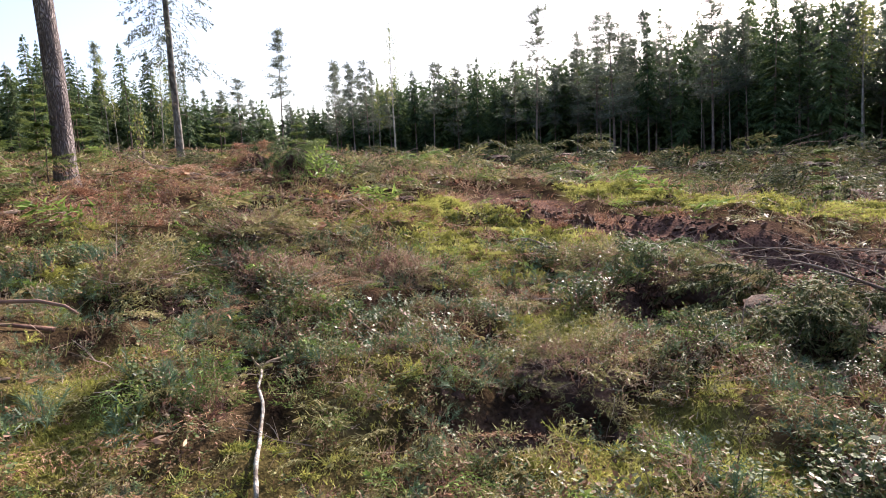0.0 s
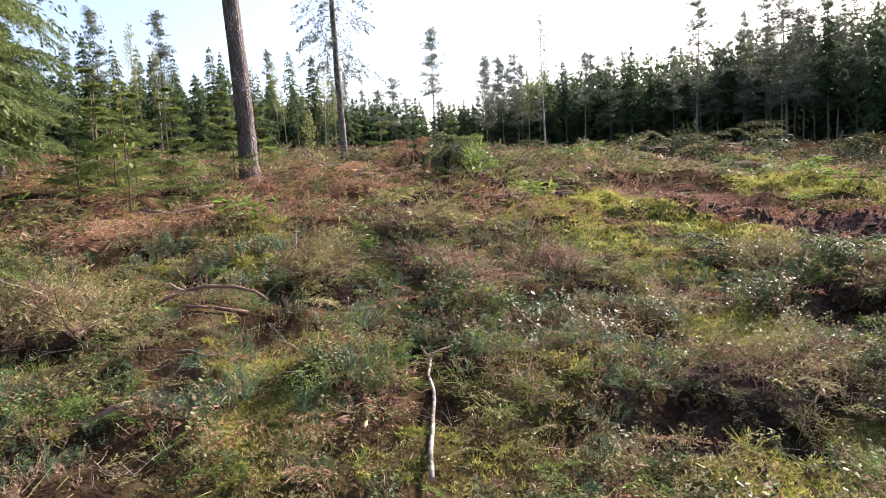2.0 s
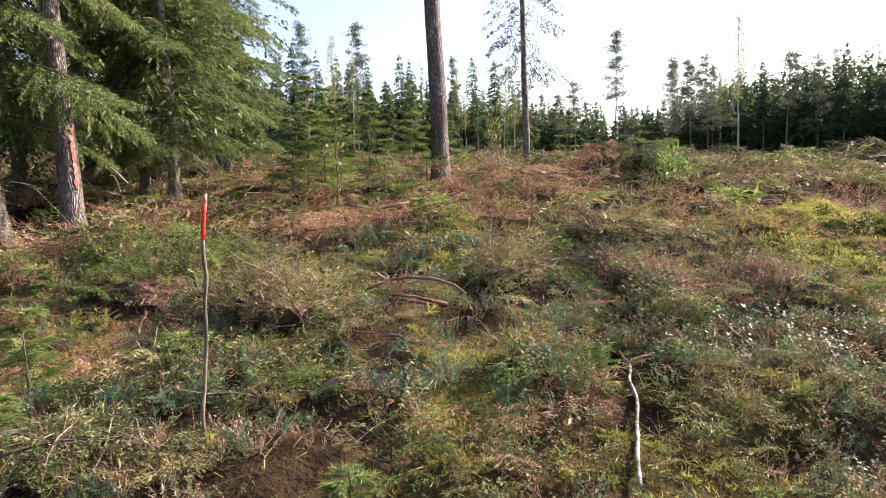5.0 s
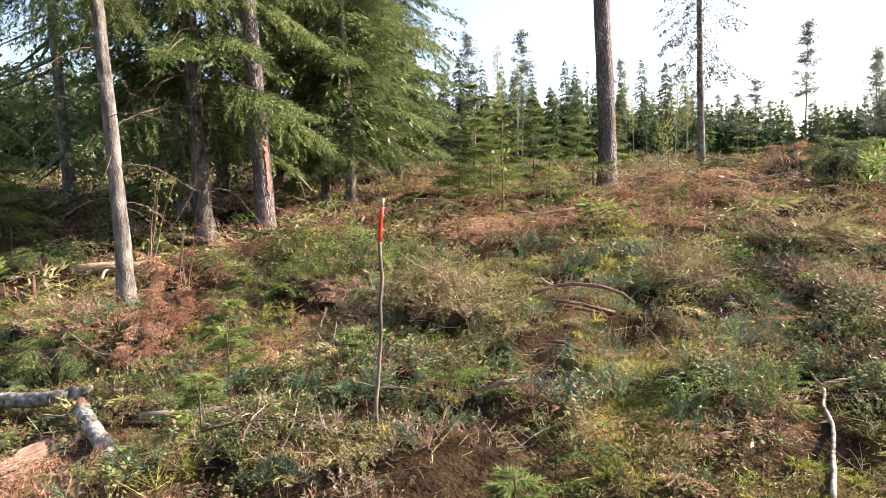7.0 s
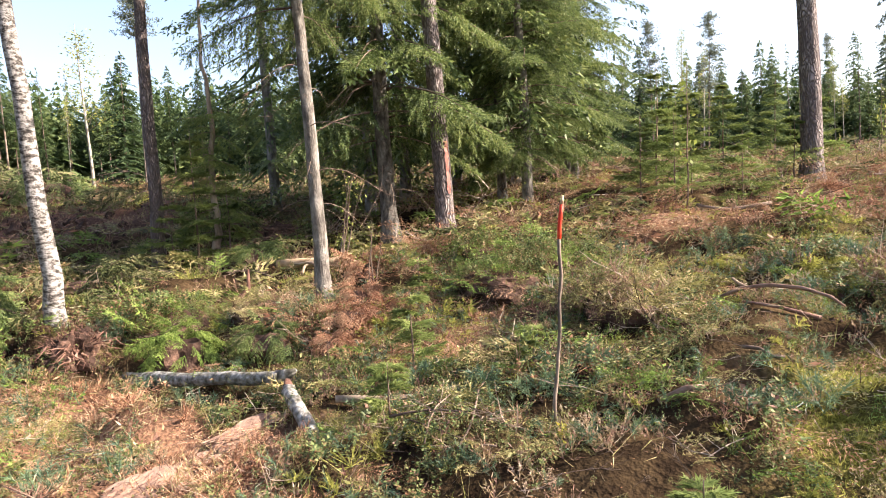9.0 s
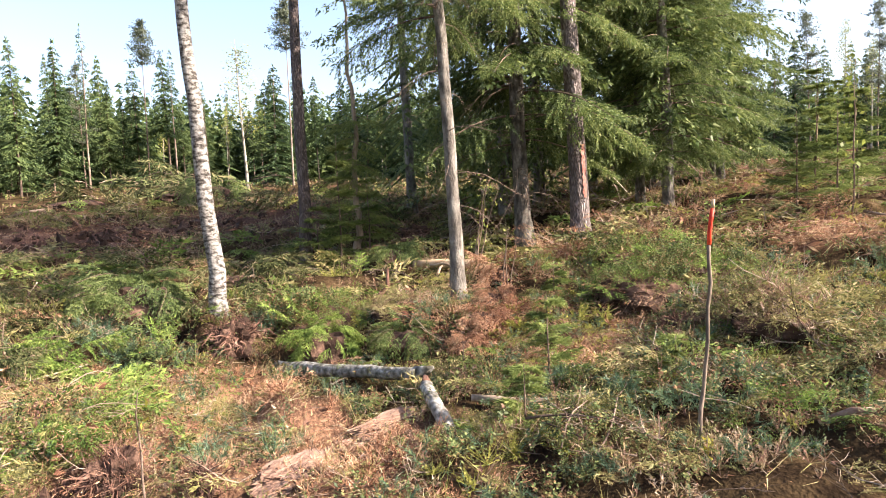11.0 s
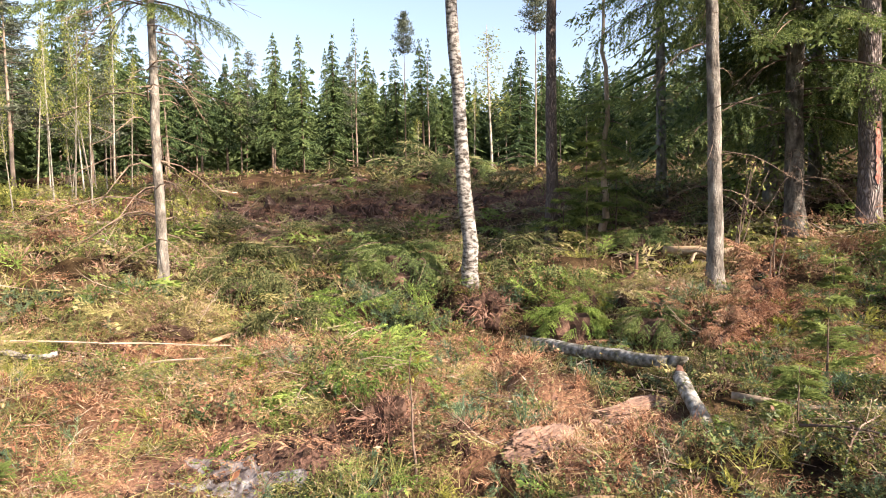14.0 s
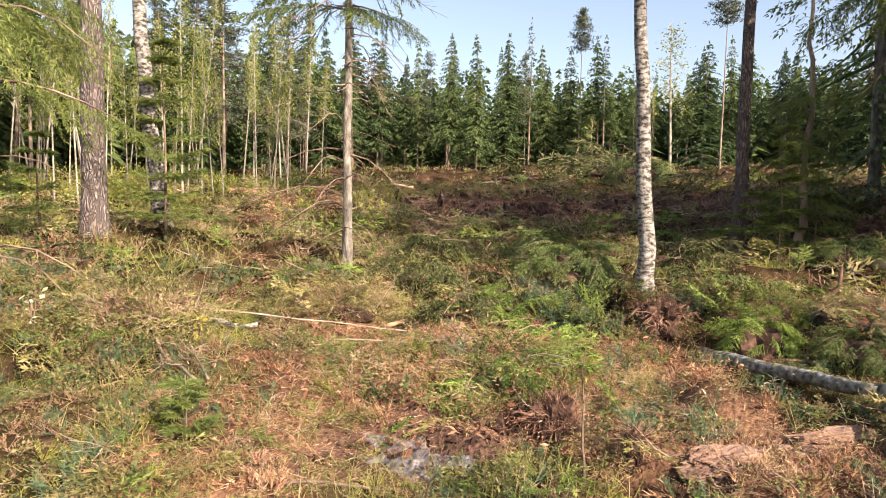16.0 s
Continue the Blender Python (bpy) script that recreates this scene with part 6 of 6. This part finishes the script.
def open_soil(x, y):
    return (1 - soil_zone(x, y)) * (1 - 0.9 * moss_zone(x, y))


def rusty(x, y):
    return np.clip(litter_zone(x, y) + 0.28, 0, 1) * (1 - 0.8 * soil_zone(x, y))


# number, from, to, rule, clump size and seed, plants, size, tilt, lift, material, name, label
for n, r0, r1, rule, gap, seed, plants, size, tilt, lift, material, name, label in (
        (6400, 1.9, 9.5, heath, 0.5, 61, BERRY_SPRIGS, (0.13, 0.26), 16, 0.0, BERRY_LEAVES, "berry_shrubs", "low green berry shrubs with small leaves"),
        (2200, 1.9, 7.0, lambda x, y: heath(x, y) * np.clip((35 - bearing(x, y)) / 30, 0.1, 1), 0.7, 63, BERRY_SPRIGS, (0.16, 0.3), 18, 0.0, GLOSSY_LEAVES, "berry_shrubs", "glossy berry shrubs round the stump hollows"),
        (4400, 1.9, 9.5, heath, 0.6, 65, HEATHER_SPRIGS, (0.12, 0.26), 20, 0.0, HEATHER, "heather", "wiry brown and olive heather"),
        (3600, 1.9, 7.0, heath, 0.4, 211, HEATHER_SPRIGS, (0.07, 0.15), 24, 0.0, HEATHER, "heather", "low wiry heather under the taller shrubs"),
        (4200, 1.9, 7.0, heath, 0.4, 213, BERRY_SPRIGS, (0.08, 0.16), 20, 0.0, BERRY_LEAVES, "berry_shrubs", "small berry shrubs under the taller ones"),
        (900, 1.9, 6.5, open_soil, 0.6, 215, LIVE_SPRIGS, (0.14, 0.3), 20, 0.05, OLIVE_SPRIG, "spruce_sprigs", "olive spruce twigs near the path"),
        (2300, 1.9, 9.5, open_soil, 0.7, 73, LIVE_SPRIGS, (0.16, 0.42), 16, 0.08, OLIVE_SPRIG, "spruce_sprigs", "olive spruce twigs lying over the heath"),
        (2600, 1.9, 9.5, heath, 0.6, 67, PINE_SPRIGS, (0.14, 0.28), 22, 0.02, PINE_SHOOT, "pine_sprigs", "cut pine shoots with blue-green needles"),
        (2600, 1.9, 9.5, heath, 0.6, 69, LIVE_SPRIGS, (0.16, 0.36), 22, 0.06, FRESH_NEEDLES, "spruce_sprigs", "fresh green spruce sprigs in the heather"),
        (2300, 1.9, 9.5, rusty, 0.7, 70, DEAD_SPRIGS, (0.2, 0.5), 18, 0.06, RED_BROWN, "withered_sprigs", "rust-brown withered spruce twigs"),
        (700, 1.9, 9.5, open_soil, 0.9, 75, TANGLES, (0.15, 0.5), 12, 0.1, PALE_TWIG, "dry_twigs", "pale bare twigs tangled in the heath"),
        (420, 1.9, 9.5, open_soil, 0.9, 77, TANGLES, (0.2, 0.6), 14, 0.1, DEAD_TWIG, "dry_twigs", "dark bare twigs tangled in the heath"),
        (3600, 9.5, 24, heath, 1.0, 61, BERRY_SPRIGS, (0.18, 0.38), 18, 0.0, FAR_BERRY_LEAVES, "berry_shrubs", "low berry shrubs on the clearing"),
        (5200, 9.5, 24, heath, 1.1, 65, HEATHER_SPRIGS, (0.18, 0.36), 20, 0.0, HEATHER, "heather", "wiry brown and olive heather on the clearing"),
        (1700, 9.5, 26, open_soil, 1.2, 73, FAR_SPRIGS, (0.4, 0.9), 14, 0.15, OLIVE_SPRIG, "spruce_sprigs", "olive spruce twigs over the clearing"),
        (900, 9.5, 26, heath, 1.2, 69, FAR_SPRIGS, (0.4, 0.9), 18, 0.1, FRESH_NEEDLES, "spruce_sprigs", "fresh green spruce sprigs on the clearing"),
        (1700, 9.5, 24, rusty, 1.2, 70, DEAD_SPRIGS, (0.5, 1.1), 16, 0.1, RED_BROWN, "withered_sprigs", "rust-brown withered spruce twigs on the clearing"),
        (330, 9.5, 26, open_soil, 1.2, 75, TANGLES, (0.5, 1.2), 9, 0.15, PALE_TWIG, "dry_twigs", "pale bare branches strewn over the clearing")):
    x, y = scatter(n * 2, r0, r1, V0, V1, c, lambda x, y: rule(x, y) * clumped(x, y, gap, seed) * gaps(x, y) * (1 - open_things(x, y)))
    lying = any(plants is q for q in (LIVE_SPRIGS, FAR_SPRIGS, DEAD_SPRIGS, TANGLES))
    cover(name, strew(plants, x, y, c, size, tilt, lift, lying=lying), material, label, "undergrowth")

# what lies scattered over the bare peat of the far lane
peat = np.random.default_rng(1301)
for n, plants, size, material, name, label in (
        (420, DEAD_SPRIGS, (0.35, 0.8), RED_BROWN, "withered_sprigs", "rust-brown twigs pressed into the bare peat"),
        (120, TANGLES, (0.4, 1.0), PALE_TWIG, "dry_twigs", "pale bare twigs scattered over the peat"),
        (260, HEATHER_SPRIGS, (0.16, 0.32), HEATHER, "heather", "torn heather tufts left on the peat"),
        (140, FAR_SPRIGS, (0.35, 0.7), OLIVE_SPRIG, "spruce_sprigs", "olive spruce twigs dropped on the peat")):
    x, y = peat.uniform(-23, -16.5, n), peat.uniform(-8, 3, n)
    keep = (soil_zone(x, y) > 0.3) & (peat.uniform(0, 1, n) < clumped(x, y, 1.0, 305))
    cover(name, strew(plants, x[keep], y[keep], peat, size, 14, 0.05, lying=plants is not HEATHER_SPRIGS), material, label, "undergrowth")

for name, n, r0, r1, rule, stems, leaves, high, leaf, slim, material, label in (
        ("low_scrub", 2600, 22, 60, lambda x, y: 1 - soil_zone(x, y), 2, 5, 0.25, 0.12, 0.3, HEATHER, "far heath and scrub on the clearing"),
        ("low_scrub", 2700, 22, 60, lambda x, y: green_zone(x, y), 2, 4, 0.28, 0.13, 0.4, FAR_BERRY_LEAVES, "far green scrub on the clearing")):
    x, y = scatter(n, r0, r1, V0, V1, c, rule)
    cover(name, bushes(x, y, c, stems, leaves, high, leaf, slim, shape=darts if material is HEATHER else cards), material, label, "undergrowth")

for name, n, r0, r1, low, high, shoots, leaves, leaf, slim, flat, spread, seed, rule, material, shape, label in (
        ("moss_clump", 2200, 6.5, 15, 0.12, 0.3, 16, 11, 0.045, 0.35, 0.7, 0.7, 68, lambda x, y: moss_zone(x, y), MOSS, darts, "yellow-green mossy cushions"),
        ("moss_clump", 1800, 1.9, 9, 0.08, 0.2, 16, 11, 0.026, 0.3, 0.7, 0.7, 68, lambda x, y: np.clip(0.2 + moss_zone(x, y), 0, 1) * (1 - soil_zone(x, y)), MOSS, darts, "yellow-green mossy cushions"),
        ("tall_berry_shrub", 130, 3.0, 11, 0.26, 0.46, 22, 12, 0.03, 0.5, 0.85, 0.8, 63, green_zone, BERRY_LEAVES, cards, "taller dark green berry shrubs"),
        ("withered_fern_clump", 5000, 4.0, 15, 0.12, 0.3, 10, 14, 0.055, 0.16, 0.6, 0.6, 70, lambda x, y: np.clip(1.3 * litter_zone(x, y) - 0.1, 0, 1) * np.clip((np.hypot(x + 5.8, y + 0.9) - 0.8) / 2, 0.12, 1), RED_BROWN, darts, "rust-brown withered fern clumps"),
        ("heather_clump", 500, 9, 26, 0.18, 0.4, 12, 7, 0.075, 0.2, 0.8, 0.5, 66, lambda x, y: 1 - soil_zone(x, y), HEATHER, darts, "reddish-brown heather clumps on the clearing")):
    x, y = scatter(n * 2, r0, r1, V0, V1, c, lambda x, y: rule(x, y) * clumped(x, y, 0.5 if r0 < 9 else 1.2, seed))
    cover(name, tussocks(x, y, c, low, high, shoots, leaves, leaf, slim, flat, spread, shape), material, label, "undergrowth")

x, y = scatter(1000, 16, 28, 108, 146, c, lambda x, y: clumped(x, y, 1.6, 66))
cover("thicket_scrub", bushes(x, y, c, 6, 14, 0.6, 0.07, 0.5), BIRCH_LEAVES, "light green bushes at the birch thicket's foot", "undergrowth")
x, y = scatter(1700, 0.2, 2.2, -180, 180, c, lambda x, y: clumped(x, y, 0.55, 65))
cover("heather", bushes(x, y, c, 5, 8, 0.14, 0.04, 0.22, shape=darts), HEATHER, "wiry heather trodden down", "undergrowth")
x, y = scatter(1300, 1.9, 11, V1, 360 + V0, c, lambda x, y: clumped(x, y, 0.8, 65))
cover("heather", bushes(x, y, c, 4, 8, 0.24, 0.06, 0.22, shape=darts), HEATHER, "wiry brown and olive heather", "undergrowth")
x, y = scatter(1100, 0.6, 11, V1, 360 + V0, c, lambda x, y: clumped(x, y, 0.7, 61))
cover("berry_shrubs", bushes(x, y, c, 3, 7, 0.2, 0.05, 0.5), FAR_BERRY_LEAVES, "low berry shrubs on the clearing", "undergrowth")
x, y = scatter(130000, 1.9, 9, V0, V1, c, moss_zone)
cover("moss", blades(x, y, c, 5, 0.04, 0.009), MOSS, "yellow-green moss cushions", "moss")
x, y = scatter(330000, 9, 24, V0, V1, c, moss_zone)
cover("moss", blades(x, y, c, 6, 0.06, 0.026), MOSS, "yellow-green moss cushions", "moss")
x, y = scatter(4600, 1.9, 9, V0, V1, c, grassy)
cover("grass", blades(x, y, c, 14, 0.26, 0.005), GRASS, "thin forest grass, partly withered", "grass")
x, y = scatter(9000, 9, 26, V0, V1, c, grassy)
cover("grass", blades(x, y, c, 13, 0.32, 0.011), GRASS, "thin forest grass, partly withered", "grass")

x, y = scatter(2600, 2.0, 9, V0, V1, c, lambda x, y: np.clip(litter_zone(x, y) + 0.1, 0, 0.5) * (soil_zone(x, y) < 0.1))
cover("withered_brash", baked([g for g, _ in WITHERED], list(zip(x, y))[:210], c, (0.25, 0.7), 12, 0.01), RED_BROWN, "withered rust-brown spruce branches on the ground", "brash")
x, y = scatter(900, 9, 24, V0, V1, c, lambda x, y: np.clip(litter_zone(x, y) + 0.06, 0, 0.5))
cover("withered_brash", baked([g for g, _ in WITHERED], list(zip(x, y))[:150], c, (0.7, 1.3), 16, 0.04), RED_BROWN, "withered rust-brown spruce branches on the ground", "brash")
x, y = scatter(180, 9, 28, V0, V1, c, lambda x, y: 1 - soil_zone(x, y))
cover("green_brash", baked([g for g, _ in MEDIUM], list(zip(x, y)), c, (0.7, 1.4), 16, 0.05), BRASH_NEEDLES, "cut green spruce branches on the ground", "brash")


k = np.random.default_rng(1050)
spots = [(px + k.normal() * wide, py + k.normal() * wide) for px, py, wide, n in ((-9.8, 5.9, 0.5, 16), (-7.9, 8.2, 0.7, 22), (-6.8, 9.0, 0.6, 14), (-8.2, 3.6, 0.4, 12), (-8.9, 4.1, 0.3, 8), (-6.0, 11.2, 0.8, 12), (-9.0, 7.4, 0.5, 10)) for _ in range(n)]
cover("withered_brash", baked([g for g, _ in WITHERED], spots, k, (0.5, 1.0), 30, 0.14), RED_BROWN, "withered rust-brown ferns and spruce branches", "brash")


for n, r0, r1, long, wide, lift, material, label in (
        (9000, 1.9, 9, 0.13, 0.005, 0.16, DEAD_TWIG, "fine dry twigs strewn over the ground"), (30000, 9, 26, 0.32, 0.014, 0.28, DEAD_TWIG, "fine dry twigs strewn over the ground"),
        (22000, 1.9, 9, 0.035, 0.005, 0.1, RED_BROWN, "rust-brown leaf and needle litter"), (84000, 1.9, 11, 0.09, 0.005, 0.06, STRAW, "fine dry straw and needles on the ground"), (66000, 9, 22, 0.17, 0.012, 0.18, STRAW, "fine dry straw and needles on the ground"), (34000, 9, 28, 0.1, 0.022, 0.15, RED_BROWN, "rust-brown leaf and needle litter")):
    x, y = scatter(n, r0, r1, V0, V1, c, lambda x, y: (1 - 0.85 * soil_zone(x, y)) * (0.12 + 0.88 * np.clip(litter_zone(x, y) + 0.5 * ripple(x, y, 0.9, 91), 0, 1)))
    cover("litter", litter(x, y, c, long, wide, lift), material, label, "litter")
